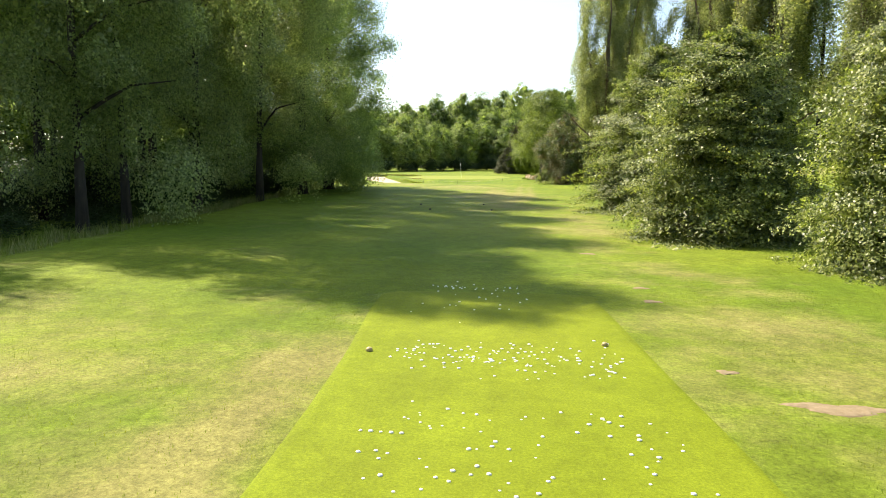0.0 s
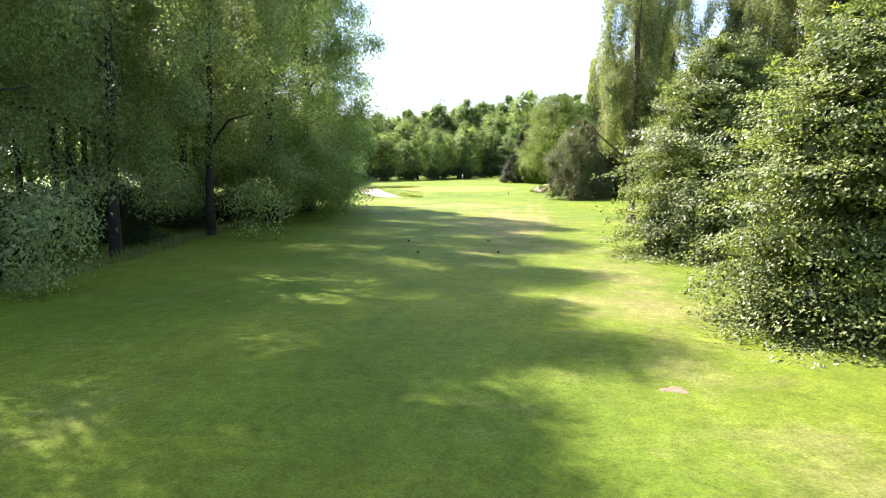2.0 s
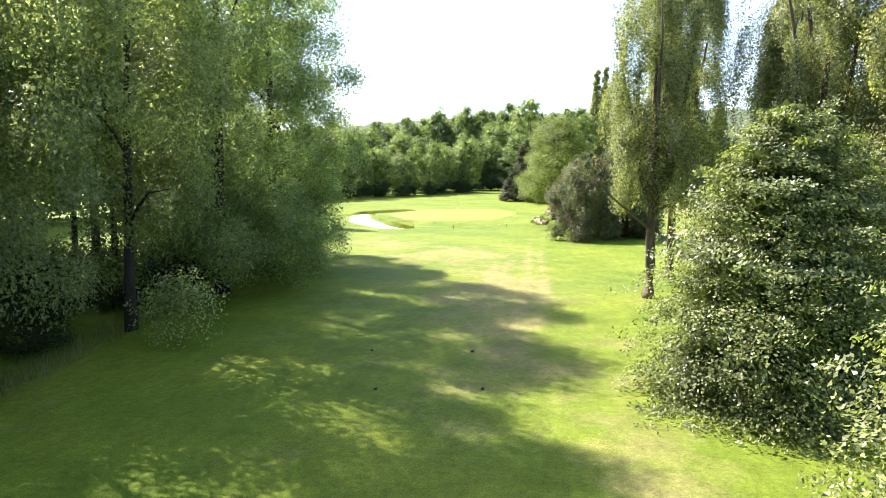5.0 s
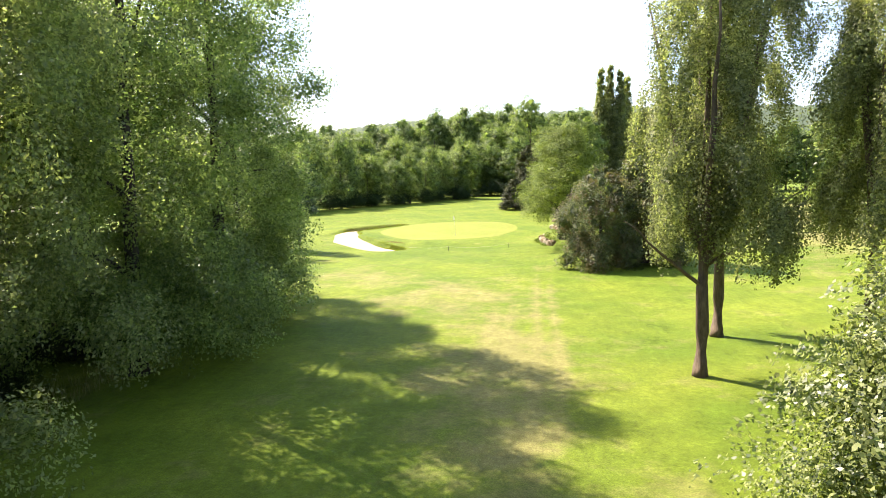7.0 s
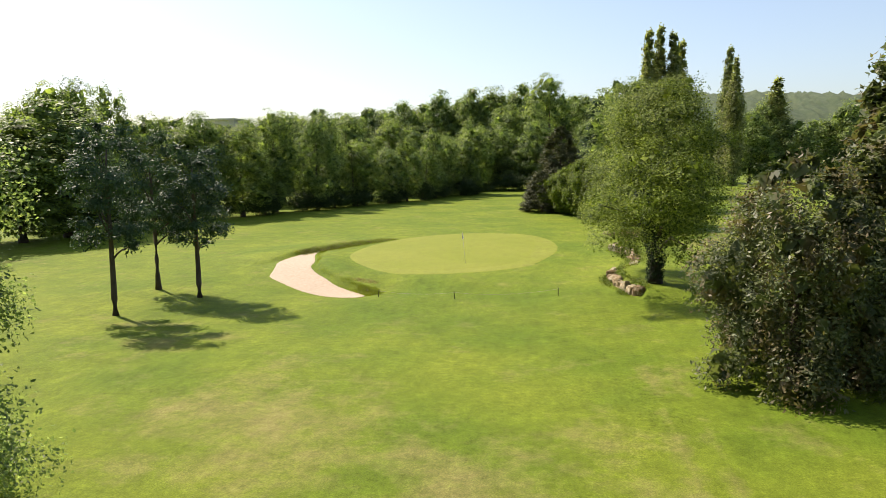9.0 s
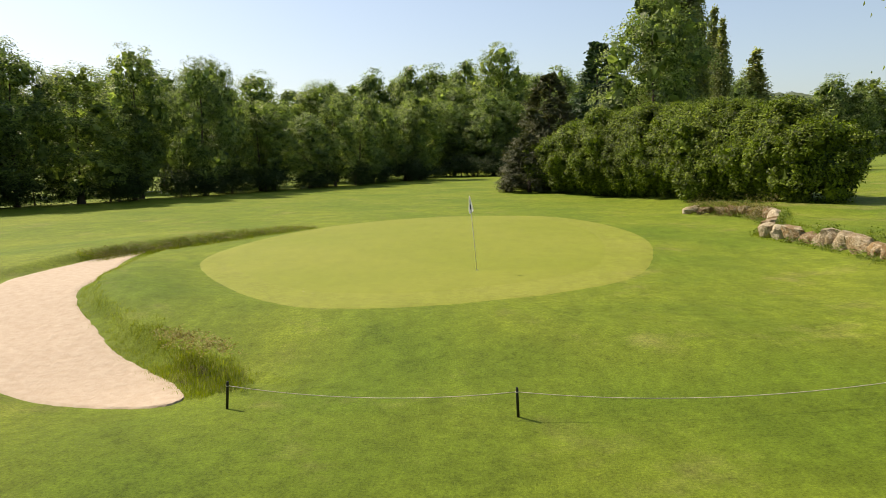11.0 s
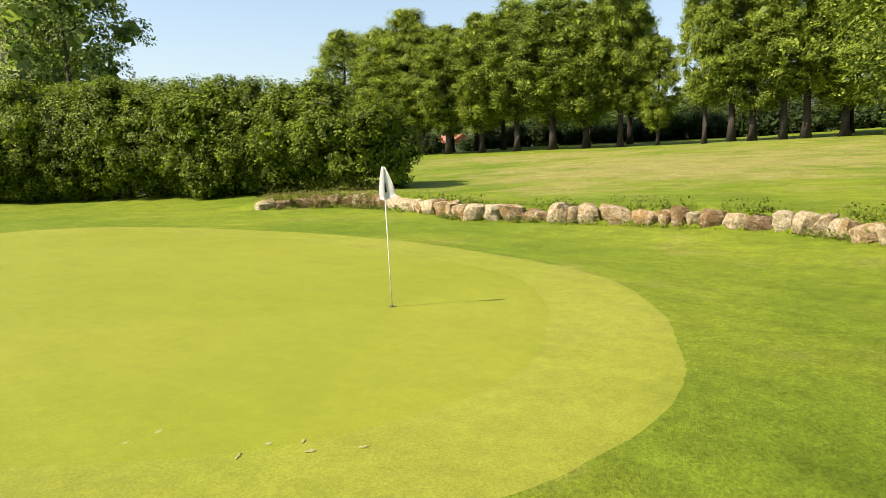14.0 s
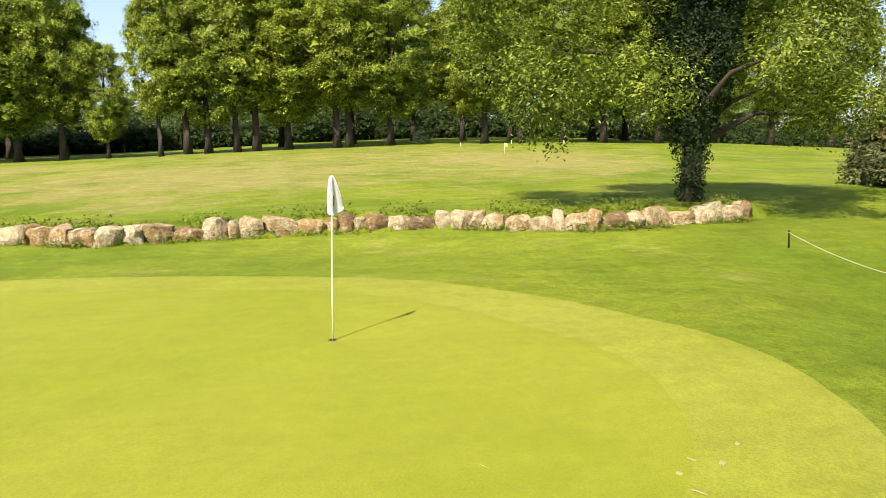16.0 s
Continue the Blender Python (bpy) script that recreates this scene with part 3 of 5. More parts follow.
def patch(name, loop, material, label, category, lift=0.012, rings=26, jag=0.0, kind="structure", edge=-0.03):
    """A sheet over the ground inside a loop, its rim turned down into the soil."""
    rng = np.random.default_rng(5)
    c = loop.mean(0)
    n = len(loop)
    verts = []
    for k in range(rings + 1):
        s = 1 - k / rings
        ring = c + (loop - c) * s
        if k == 0 and jag:
            ring = ring + rng.normal(0, jag, ring.shape)
        z = tz(ring[:, 0], ring[:, 1]) + (edge if k == 0 else lift)
        verts.append(np.column_stack([ring, z]))
    v = np.concatenate(verts)
    q = []
    for k in range(rings):
        i = np.arange(n)
        j = (i + 1) % n
        q.append(np.stack([k * n + i, k * n + j, (k + 1) * n + j, (k + 1) * n + i], 1))
    ob = new(name, mesh_np(name, v, np.concatenate(q), material, True))
    return tagged(ob, label, category, kind=kind)


GREEN_LINE = smooth_loop([(-9.0, 1.8), (-6.6, -2.4), (-4.6, -4.5), (-2.6, -5.15), (-0.9, -5.0), (0.5, -4.4), (2.0, -3.6), (4.1, -1.7), (5.4, 1.4), (6.4, 6.2), (6.4, 11.0), (5.3, 15.6), (3.0, 18.6), (-1.0, 19.7), (-5.0, 17.8), (-8.2, 13.4), (-9.6, 7.6)], 180)
patch("collar", GREEN_LINE, APRON, "slightly longer mown collar round the putting green", "grass", 0.012, 40, 0.03)
gc = np.array([-2.2, 8.2])
patch("putting_green", gc + (GREEN_LINE - gc) * (1 - (0.75 + 1.0 * np.clip(0.5 + ((GREEN_LINE - gc) @ [[0.09], [-0.05]]), 0, 1)) / np.linalg.norm(GREEN_LINE - gc, axis=1, keepdims=True)), GREEN_TURF,
      "smooth yellow-green putting green, very closely mown", "putting green", 0.020, 40, edge=0.008)
patch("tee_box", smooth_loop([(9.2, -99.5), (9.0, -95.2), (8.75, -92), (8.35, -88.6), (8.5, -87.6), (10, -87.4), (11.8, -87.4), (12.0, -88.4), (12.4, -92), (12.75, -95), (13.0, -99.5), (11, -100)], 90), TEE_TURF,
      "flat mown tee of bright yellow-green grass", "tee", 0.016, 20)

# bunker: a crescent of sand, hollow across
OUTER = [(-12.35, 5.3), (-13.3, 2.4), (-13.45, -0.5), (-12.8, -3.1), (-12.3, -5.1), (-11.0, -6.6), (-9.25, -8.2), (-7.6, -9.05), (-6.4, -9.3), (-5.5, -9.42), (-5.0, -9.35), (-4.85, -9.05)]
INNER = [(-12.35, 5.3), (-12.0, 3.2), (-10.7, -0.6), (-10.35, -2.4), (-9.6, -3.8), (-8.5, -5.1), (-7.4, -6.4), (-6.4, -7.2), (-5.6, -7.85), (-5.15, -8.4), (-4.92, -8.8), (-4.85, -9.05)]


def run(pts, n):
    p = np.array(pts, float)
    p = np.concatenate([[2 * p[0] - p[1]], p, [2 * p[-1] - p[-2]]])
    t = np.linspace(0, len(pts) - 1 - 1e-6, n)
    i = t.astype(int)
    u = (t - i)[:, None]
    a, b, c, d = p[i], p[i + 1], p[i + 2], p[i + 3]
    return 0.5 * (2 * b + (c - a) * u + (2 * a - 5 * b + 4 * c - d) * u ** 2 + (3 * b - a - 3 * c + d) * u ** 3)


o, i_ = run(OUTER, 70), run(INNER, 70)
rows_v = []
rng0 = np.random.default_rng(3)
for k in range(25):
    s = k / 24
    p = o * (1 - s) + i_ * s
    if k in (0, 24):
        p = p + rng0.normal(0, 0.012, p.shape)
    z = tz(p[:, 0], p[:, 1]) + (0.03 if 0 < k < 24 else -0.012) + rng0.normal(0, 0.004, len(p))
    rows_v.append(np.column_stack([p, z]))
bv = np.concatenate(rows_v)
ii = np.arange(70 * 25).reshape(25, 70)
bf = np.stack([ii[:-1, :-1], ii[:-1, 1:], ii[1:, 1:], ii[1:, :-1]], -1).reshape(-1, 4)
tagged(new("bunker", mesh_np("bunker", bv, bf, SAND, True)), "crescent bunker of pale raked sand", "bunker", kind="structure")

# bare soil scars in the rough beside the tee
for n_, (x, y, rx, ry) in enumerate([(13.75, -92.8, 0.5, 0.18), (13.0, -91.8, 0.12, 0.08), (12.8, -87.9, 0.16, 0.12), (12.8, -86.6, 0.16, 0.1), (12.2, -81.6, 0.22, 0.16)]):
    a = np.linspace(0, 2 * math.pi, 28, endpoint=False)
    w = 1 + 0.25 * np.sin(a * 3 + n_) + 0.12 * np.sin(a * 7 + 2 * n_)
    patch("bare_patch", np.column_stack([x + rx * w * np.cos(a), y + ry * w * np.sin(a)]), SOIL, "worn patch of bare reddish soil in the grass", "soil patch", 0.008, 5, 0.03)

# far hills
def hill(name, x0, y0, x1, y1, top, deep, label, seed):
    n, m = 260, 30
    r = np.random.default_rng(seed)
    t = np.linspace(0, 1, n)
    prof = np.interp(t, np.linspace(0, 1, len(top)), top)
    v = []
    d = np.array([x1 - x0, y1 - y0]) / np.hypot(x1 - x0, y1 - y0)
    nrm = np.array([-d[1], d[0]])
    for k in range(m):
        s = k / (m - 1)
        p = np.array([x0, y0]) + np.outer(t, [x1 - x0, y1 - y0]) + nrm * deep * s
        z = prof * math.sin(s * math.pi / 2) ** 0.8 + (r.normal(0, 2.6, n) if k else -3)
        v.append(np.column_stack([p, z]))
    v = np.concatenate(v)
    i2 = np.arange(n * m).reshape(m, n)
    f = np.stack([i2[:-1, :-1], i2[:-1, 1:], i2[1:, 1:], i2[1:, :-1]], -1).reshape(-1, 4)
    ob = new(name, mesh_np(name, v, f, FOREST_FAR, True))
    return tagged(ob, label, "hill", kind="structure")


hill("backdrop_hill", -620, 620, 760, 900, [30, 42, 52, 61, 74, 85, 90, 95, 99, 102, 103, 98, 84, 66], 380, "long wooded hill on the horizon, hazy green", 4)

# ---- trees: the patterns ----
cone_prof = lambda R: (lambda t: R * (1 - t) ** 0.8 + 0.12 * R)
col_prof = lambda R: (lambda t: R * (0.6 + 0.4 * math.sin(math.pi * min(1, 0.2 + t * 0.8))) * (1 - 0.6 * t ** 3))

wood_trees = []
for s in range(4):
    lb = lobes_round(3.6, 4.5 + 0.6 * s, 18.5, 24, 10 + s, 0.36)
    wood_trees.append(tree("woodland_tree", "tall dark-green alder at the wood's edge, thin dark trunk", "tree", 18, 0.17, lb, BARK_DARK, L_WOOD if s % 2 else L_WILLOW,
                           dict(twigs=380, per=62, leaf=0.16, spread=0.48, flat=0.6, droop=0.5, core=0.5, core_n=0.3), 20 + s, 5, 0.25, 0.04))
edge_trees, open_trees = [], []
for s in range(4):
    full = s < 2
    lb = lobes_round(4.6, 0.9 if full else 2.8, 20.5, 46, 40 + s, 0.23)
    skirt = random.Random(300 + s)
    for k in range(15 if full else 3):
        a = k * 2.39996
        o = 4.6 * skirt.uniform(0.45, 0.85)
        lb.append((o * math.cos(a), o * math.sin(a), skirt.uniform(1.2, 4.0), skirt.uniform(0.8, 1.3), skirt.uniform(0.8, 1.3), skirt.uniform(0.7, 1.2)))
    (edge_trees if full else open_trees).append(tree(
        "willow_tree", "bushy grey-green willow leaning over the fairway edge" if full else "tall grey-green willow with drooping sprays and bare lower trunk", "tree", 19.5, 0.28 if full else 0.17, lb, BARK_DARK, L_EDGE if full else L_WILLOW,
        dict(twigs=900 if full else 700, per=150, leaf=0.115, spread=0.36, flat=0.6, droop=0.8, core=0.2, core_n=2.0), 50 + s, 9, 0.12 if full else 0.2, 0.05))
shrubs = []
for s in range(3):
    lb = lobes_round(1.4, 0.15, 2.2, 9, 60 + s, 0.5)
    shrubs.append(tree("undergrowth_shrub", "low undergrowth shrub, its leaf colour darkened to look shaded", "shrub", 1.6, 0.04, lb, BARK, L_UNDER_SHADED,
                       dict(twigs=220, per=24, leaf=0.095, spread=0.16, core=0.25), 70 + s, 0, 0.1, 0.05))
thickets = []
for s in range(2):
    lb = lobes_round(2.4, -0.6, 3.4, 12, 65 + s, 0.5)
    # thickets take the same shade-darkened leaf colour
    thickets.append(tree("thicket_bush", "dense dark thicket bush along the meadow's far edge", "shrub", 2.4, 0.06, lb, BARK, L_UNDER_SHADED,
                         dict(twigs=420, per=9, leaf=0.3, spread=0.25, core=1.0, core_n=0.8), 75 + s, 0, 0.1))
far_trees = []
for s in range(4):
    lb = lobes_round(5.0, 0.8, 18, 26, 80 + s, 0.36)
    far_trees.append(tree("broadleaf_tree", "full-crowned broadleaf tree in the far tree line", "tree", 16, 0.3, lb, BARK, L_FAR,
                          dict(twigs=800, per=24, leaf=0.26, spread=0.38, flat=0.6, core=1.1, core_n=0.7, jit=0.25, inner=0.85), 90 + s, 3, 0.2))
distant_trees = []
for s in range(3):
    lb = lobes_round(5.0, 0.8, 18, 26, 95 + s, 0.35)
    distant_trees.append(tree("broadleaf_tree", "rounded broadleaf tree in a distant wood", "tree", 16, 0.3, lb, BARK, L_FAR,
                              dict(twigs=700, per=15, leaf=0.4, spread=0.5, flat=0.6, core=1.5, core_n=0.5, inner=0.85, jit=0.25), 98 + s, 0, 0.2))
chestnuts = []
for s in range(3):
    lb = lobes_round(5.2, 2.9 + 0.6 * s, 22, 84, 110 + s, 0.215, 0.75)
    chestnuts.append(tree("chestnut_tree", "tall horse chestnut with a dense layered crown and dark trunk", "tree", 20, 0.42, lb, BARK_DARK, L_CHESTNUT,
                          dict(twigs=1000, per=44, leaf=0.24, spread=0.42, flat=0.45, droop=0.4, core=0.8, core_n=1.4, jit=0.28, inner=0.8, lift=0.8), 120 + s, 4, 0.2))
horns = []
for s in range(2):
    prof = lambda t: 3.4 * ((1 - t ** 1.5) ** 0.75 * (0.9 + 0.2 * t) + 0.04)
    hb = new("hornbeam_bush")
    tagged(hb, "large bushy hornbeam clothed with leaves to the ground", "bush")
    add_trunk(hb, 6.2, 0.14, [(prof(q) * 0.6 * math.cos(9 * q), prof(q) * 0.6 * math.sin(9 * q), 6.6 * q + 0.6, 1, 1, 1) for q in (0.1, 0.25, 0.4, 0.55, 0.7)], 140 + s, BARK, 5, 0.08)
    new("crown", spray_crown("crown", 7.0, prof, 950, 150, 0.082, L_HORN, 140 + s)).parent = hb
    horns.append(hb)


weepers = []
for s in range(2):
    wr = random.Random(150 + s)
    wt = new("weeping_poplar")
    tagged(wt, "tall poplar with drooping pale-green sprays and a bare brown trunk", "tree")
    H = 17.0
    stems = []
    for k in range(7):
        a = k * 2.39996 + wr.uniform(-.4, .4)
        lowest = k > 4
        z0 = (3.4 + 0.5 * k) if not lowest else 3.2 + 0.7 * (k - 5)
        e_r = wr.uniform(0.9, 1.9) if not lowest else 3.0
        e_z = wr.uniform(0.72, 0.97) * H if not lowest else z0 + 2.4
        if k == 0:
            e_r, e_z = 0.2, H
        pts = []
        for q in range(7):
            f_ = q / 6
            o_ = e_r * f_ ** 0.8
            pts.append((o_ * math.cos(a) + wr.uniform(-.1, .1) * f_, o_ * math.sin(a) + wr.uniform(-.1, .1) * f_, z0 + (e_z - z0) * f_ ** (1.15 if not lowest else 0.9)))
        stems.append(pts)
        bm = bmesh.new()
        r0 = 0.15 if not lowest else 0.075
        tube(bm, [(0, 0, z0 - 0.5)] + pts, [r0 * 1.05] + [r0 * (1 - 0.85 * q / 6) for q in range(7)], 7)
        part("limb", bm, BARK_BROWN, wt)
    bm = bmesh.new()
    tube(bm, [(0, 0, -0.15), (0.02, 0, 0.35), (0.0, 0.03, 1.6), (0.05, 0.0, 3.2), (0.02, 0.02, 5.2)], [0.33, 0.23, 0.2, 0.18, 0.12], 10)
    part("trunk", bm, BARK_BROWN, wt)
    new("crown", strand_crown("crown", stems, 3.1, H, 62, 42, 40, 0.085, L_POPLAR, 151 + s)).parent = wt
    weepers.append(wt)
lb = lobes_profile(26, 1.5, col_prof(2.2), 44, 160, 0.42, 2.4, 0.55)
lombardy = [tree("lombardy_poplar", "tall columnar Lombardy poplar", "tree", 24, 0.35, lb, BARK, L_POPLAR,
                 dict(twigs=1500, per=9, leaf=0.36, spread=0.3, flat=2.2, core=1.0), 161, 0, 0.1)]
lb = lobes_profile(11.5, 0.35, cone_prof(3.0), 60, 170, 0.26, 1.5, 0.7)
yews = [tree("conifer", "dark conical yew with browned patches, branches to the ground", "tree", 10.5, 0.25, lb, BARK, L_YEW,
             dict(twigs=3000, per=14, leaf=0.2, spread=0.2, flat=1.3, core=0.8, aspect=0.4), 171, 0, 0.05)]
lb = lobes_profile(7.0, 0.3, lambda t: 3.1 * (1 - t ** 2.2) ** 0.6 + 0.2, 54, 175, 0.27, 1.1, 0.74)
yew_bushes = [tree("conifer", "round bushy yew with browned tips, clothed to the ground", "tree", 6.0, 0.2, lb, BARK, L_YEW,
                   dict(twigs=1500, per=26, leaf=0.15, spread=0.2, flat=1.3, core=0.6, aspect=0.4), 176, 0, 0.05)]
lb = lobes_profile(13, 1.2, cone_prof(3.3), 90, 180, 0.24, 0.3, 0.72)
pines = [tree("spruce_tree", "dark blue-green spruce with level branches", "tree", 12.6, 0.22, lb, BARK, L_PINE,
              dict(twigs=1300, per=10, leaf=0.32, spread=0.28, flat=0.4, core=0.8, aspect=0.3), 181, 0, 0.1)]
lb = lobes_profile(12, 0.6, lambda t: 3.8 * ((1 - t) ** 0.6) + 0.3, 70, 185, 0.26, 0.5, 0.76)
brown_pines = [tree("pine_tree", "dark brownish pine, bushy to the ground", "tree", 11.5, 0.25, lb, BARK, L_BROWNPINE,
                    dict(twigs=1500, per=10, leaf=0.32, spread=0.3, flat=0.7, core=0.9, aspect=0.3), 186, 0, 0.1)]
small_pines = []
for s in range(2):
    lb = lobes_profile(8.6, 3.0, lambda t: 2.3 * (0.6 + 0.9 * t - 1.0 * t * t), 20, 190 + s, 0.34, 0.55, 0.75)
    small_pines.append(tree("scots_pine", "small open-crowned pine with a bare trunk", "tree", 8.0, 0.15, lb, BARK, L_PINE,
                            dict(twigs=420, per=14, leaf=0.22, spread=0.26, flat=0.5, core=0.4, aspect=0.35), 191 + s, 7, 0.35))
rl = random.Random(200)
lb = []
for k in range(40):
    a = k * 2.39996
    t = (k + 0.5) / 40
    zc = 3.3 + 6.6 * t
    o = 5.0 * (0.62 + 0.9 * t - 1.15 * t * t) * rl.uniform(0.55, 1.05)
    lb.append((o * math.cos(a), o * math.sin(a), zc + rl.uniform(-.4, .4) - 0.12 * o * (t < 0.3), rl.uniform(0.8, 1.35), rl.uniform(0.8, 1.35), rl.uniform(0.35, 0.6)))
lb = [(q[0] * 0.72, *q[1:]) for q in lb]
lb = [q for q in lb if q[2] > 7.0 or abs(q[0] * 0.47 + q[1] * 0.88) > 1.7 or q[1] * 0.47 - q[0] * 0.88 < 0]
lb += [(-0.5, 4.6, 2.9, 1.1, 1.0, 0.9), (-1.6, 5.0, 3.6, 1.1, 1.0, 0.9), (-2.4, 2.6, 3.6, 1.1, 1.1, 0.9), (-2.2, -3.4, 2.9, 1.2, 1.1, 0.8), (0.6, -4.6, 2.6, 1.2, 1.1, 0.8), (-2.9, -1.2, 4.2, 1.1, 1.1, 0.8),
       (-0.6, 5.8, 4.6, 1.2, 1.2, 1.0), (0.8, 6.2, 5.6, 1.3, 1.3, 1.0), (-1.8, 5.4, 6.4, 1.3, 1.3, 1.0), (-0.3, 6.4, 6.8, 1.2, 1.2, 0.9), (-2.4, 4.8, 4.4, 1.1, 1.1, 0.9), (-1.0, -5.8, 5.0, 1.3, 1.3, 0.9), (0.5, -6.0, 6.0, 1.3, 1.3, 0.9), (-1.5, -3.0, 5.2, 1.3, 1.3, 0.9), (-1.0, -4.2, 6.6, 1.4, 1.4, 0.9), (0.6, -3.0, 7.2, 1.4, 1.4, 1.0), (1.6, -2.6, 5.4, 1.4, 1.4, 1.0), (1.0, -4.8, 4.4, 1.3, 1.3, 0.8), (0.0, 0.2, 9.4, 2.0, 2.0, 0.9), (-0.4, 2.4, 8.6, 1.7, 1.7, 0.9), (0.4, -2.6, 8.6, 1.7, 1.7, 0.9), (-1.2, 0.3, 8.4, 1.5, 1.6, 0.9)]
walnut = [tree("walnut_tree", "broad walnut tree with yellow-green leaves and an ivy-clad trunk", "tree", 9.4, 0.3, lb, BARK_DARK, L_WALNUT,
               dict(twigs=1150, per=85, leaf=0.12, spread=0.34, flat=0.55, droop=0.4, core=0.35, core_n=0.6, jit=0.35, lift=0.8, aspect=0.45), 201, 12, 0.2)]
ivy_lobes = [(0, 0, 0.35, 0.34, 0.36, 0.6), (0, 0.03, 1.0, 0.36, 0.4, 0.7), (0.03, 0, 1.7, 0.46, 0.52, 0.7), (0, 0.08, 2.5, 0.66, 0.8, 0.7), (0.1, 0, 3.4, 0.95, 1.15, 0.8), (0, 0, 4.5, 1.2, 1.4, 1.0), (0, 0, 5.7, 1.2, 1.4, 1.1)]
ivy = new("ivy", crown_mesh("ivy", ivy_lobes, 1500, 20, 0.085, 0.1, L_IVY, 203, droop=0.15, core=0.25))
ivy.parent = walnut[0]
tagged(ivy, "dark green ivy wrapped round the trunk")

# ---- trees: where they stand ----
R = random.Random(7)
grow(edge_trees, [(-4.9, -53.3, 1.1, 1.05), (-5.6, -45.0, 1.12, 1.12), (-7.4, -38.8, 0.8, 0.85)], "trees at the wood's edge", 1)
grow(open_trees, [(-4.8, -61.0, 1.12, 1.0), (-5.0, -68.0, 1.15, 1.0), (-4.9, -74.0, 1.05, 0.85), (-4.7, -77.0, 1.12, 0.95)], "trees at the wood's edge", 1)
spots = []
for k in range(14):
    y = -79.5 + 39.5 * k / 13 + R.uniform(-1, 1)
    spots.append((-10.5 - 0.1 * (y + 80) + R.uniform(-1.6, 1.6), y, R.uniform(0.95, 1.2), R.uniform(0.8, 1.0)))
# third row, added to keep sun off the ground inside the wood
for k in range(9):
    y = -79 + 42 * k / 8 + R.uniform(-2, 2)
    spots.append((-16.0 + R.uniform(-3, 2), y, R.uniform(0.85, 1.1), R.uniform(0.8, 1.0)))
# extra trees mostly hidden behind the edge, added as shadow casters
for k in range(7):
    spots.append((-10.0 - 1.6 * (k % 3) + R.uniform(-.6, .6), -73 + 3.0 * k + R.uniform(-.8, .8), R.uniform(0.8, 1.0), R.uniform(0.8, 1.0)))
spots += [(27.0, -55.0, 0.85, 1.0), (30.5, -61.0, 0.9, 1.0), (33.0, -68.0, 0.95, 1.1), (25.0, -45.0, 0.75, 1.0)]
grow(wood_trees, spots, "trees of the wood", 2)
spots = []
for k in range(60):
    y = -97 + 63 * k / 60
    spots.append((-4.7 - 0.13 * (y + 80) - R.uniform(0, 1) ** 1.6 * 7.0, y, R.uniform(0.3, 0.7), R.uniform(0.6, 1.05)))
for k in range(44):  # deeper in the wood, dark shrubs added to hide the sunlit meadow
    spots.append((-8.5 - R.uniform(0, 7.0), -92 + 54 * k / 43, R.uniform(0.6, 1.3), R.uniform(0.8, 1.3)))
for k in range(34):  # undergrowth of the wood behind the bunker
    t = k / 33
    spots.append((-46 + 38 * t + R.uniform(-1.5, 1.5), 19 + 72 * t ** 1.15 + R.uniform(-1, 2), R.uniform(0.8, 1.6), R.uniform(1.2, 2.0)))
far_edge = []
for k in range(60):  # hedge behind the chestnuts
    if 73 < 96 - 3.4 * k < 84:
        continue  # the pavilion shows here
    far_edge.append((104 + 10 * (k > 24) + R.uniform(-2, 2), 96 - 3.4 * k, R.uniform(0.9, 1.6), R.uniform(1.1, 1.5)))
for k in range(12):
    spots.append((-10 + 2.4 * k + R.uniform(-1, 1), 106 + R.uniform(-2, 3), R.uniform(1.0, 2.0), R.uniform(1.4, 2.2)))
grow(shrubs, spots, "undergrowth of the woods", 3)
# bushes added as a dark backing, closing gaps to the sunlit meadow
dark_backing = []
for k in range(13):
    dark_backing.append((-21.5 + R.uniform(-2.5, 1.5), -101 + 4.3 * k, R.uniform(0.5, 0.95), R.uniform(0.9, 1.2)))
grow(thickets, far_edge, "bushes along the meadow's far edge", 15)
grow(thickets, dark_backing, "bushes behind the wood", 16, label="dark thicket bush added as backing behind the wood's trunks", more=True)

grow(horns, [(16.5, -76.8, 0.95, 1.0), (16.3, -66.0, 1.12, 1.18), (19.2, -83.2, 0.95, 0.9), (19.8, -60.5, 0.95, 0.9)], "hornbeams beside the fairway", 4)
grow(weepers, [(15.1, -51.6, 1.0, 1.12), (17.0, -45.6, 1.05, 1.15), (21.4, -53.4, 1.1, 1.15), (24.0, -57.0, 1.15, 1.3), (26.0, -65.5, 1.1, 1.4), (22.0, -48.0, 1.05, 1.1)], "poplars beside the fairway", 5)
grow(yews, [(16.9, -24.2, 0.93, 1.12)], "conifers beside the fairway", 6)
grow(yew_bushes, [(13.6, -25.2, 1.0, 1.0)], "conifers beside the fairway", 6)
grow(walnut, [(11.3, -10.8, 1.0, 1.0)], "", 7, spin=0)
grow(small_pines, [(-13.4, -12.3, 1.0, 1.0), (-16.5, -11.2, 1.05, 0.95), (-15.0, -17.6, 1.1, 1.0)], "pines by the bunker", 8)
grow(pines, [(12.7, 57.9, 1.14, 1.6), (73.5, -9.7, 0.2, 0.35)], "spruces", 9)
grow(brown_pines, [(7.0, 53.0, 0.94, 1.2), (4.6, 46.5, 0.45, 0.8)], "pines behind the hedge", 10)
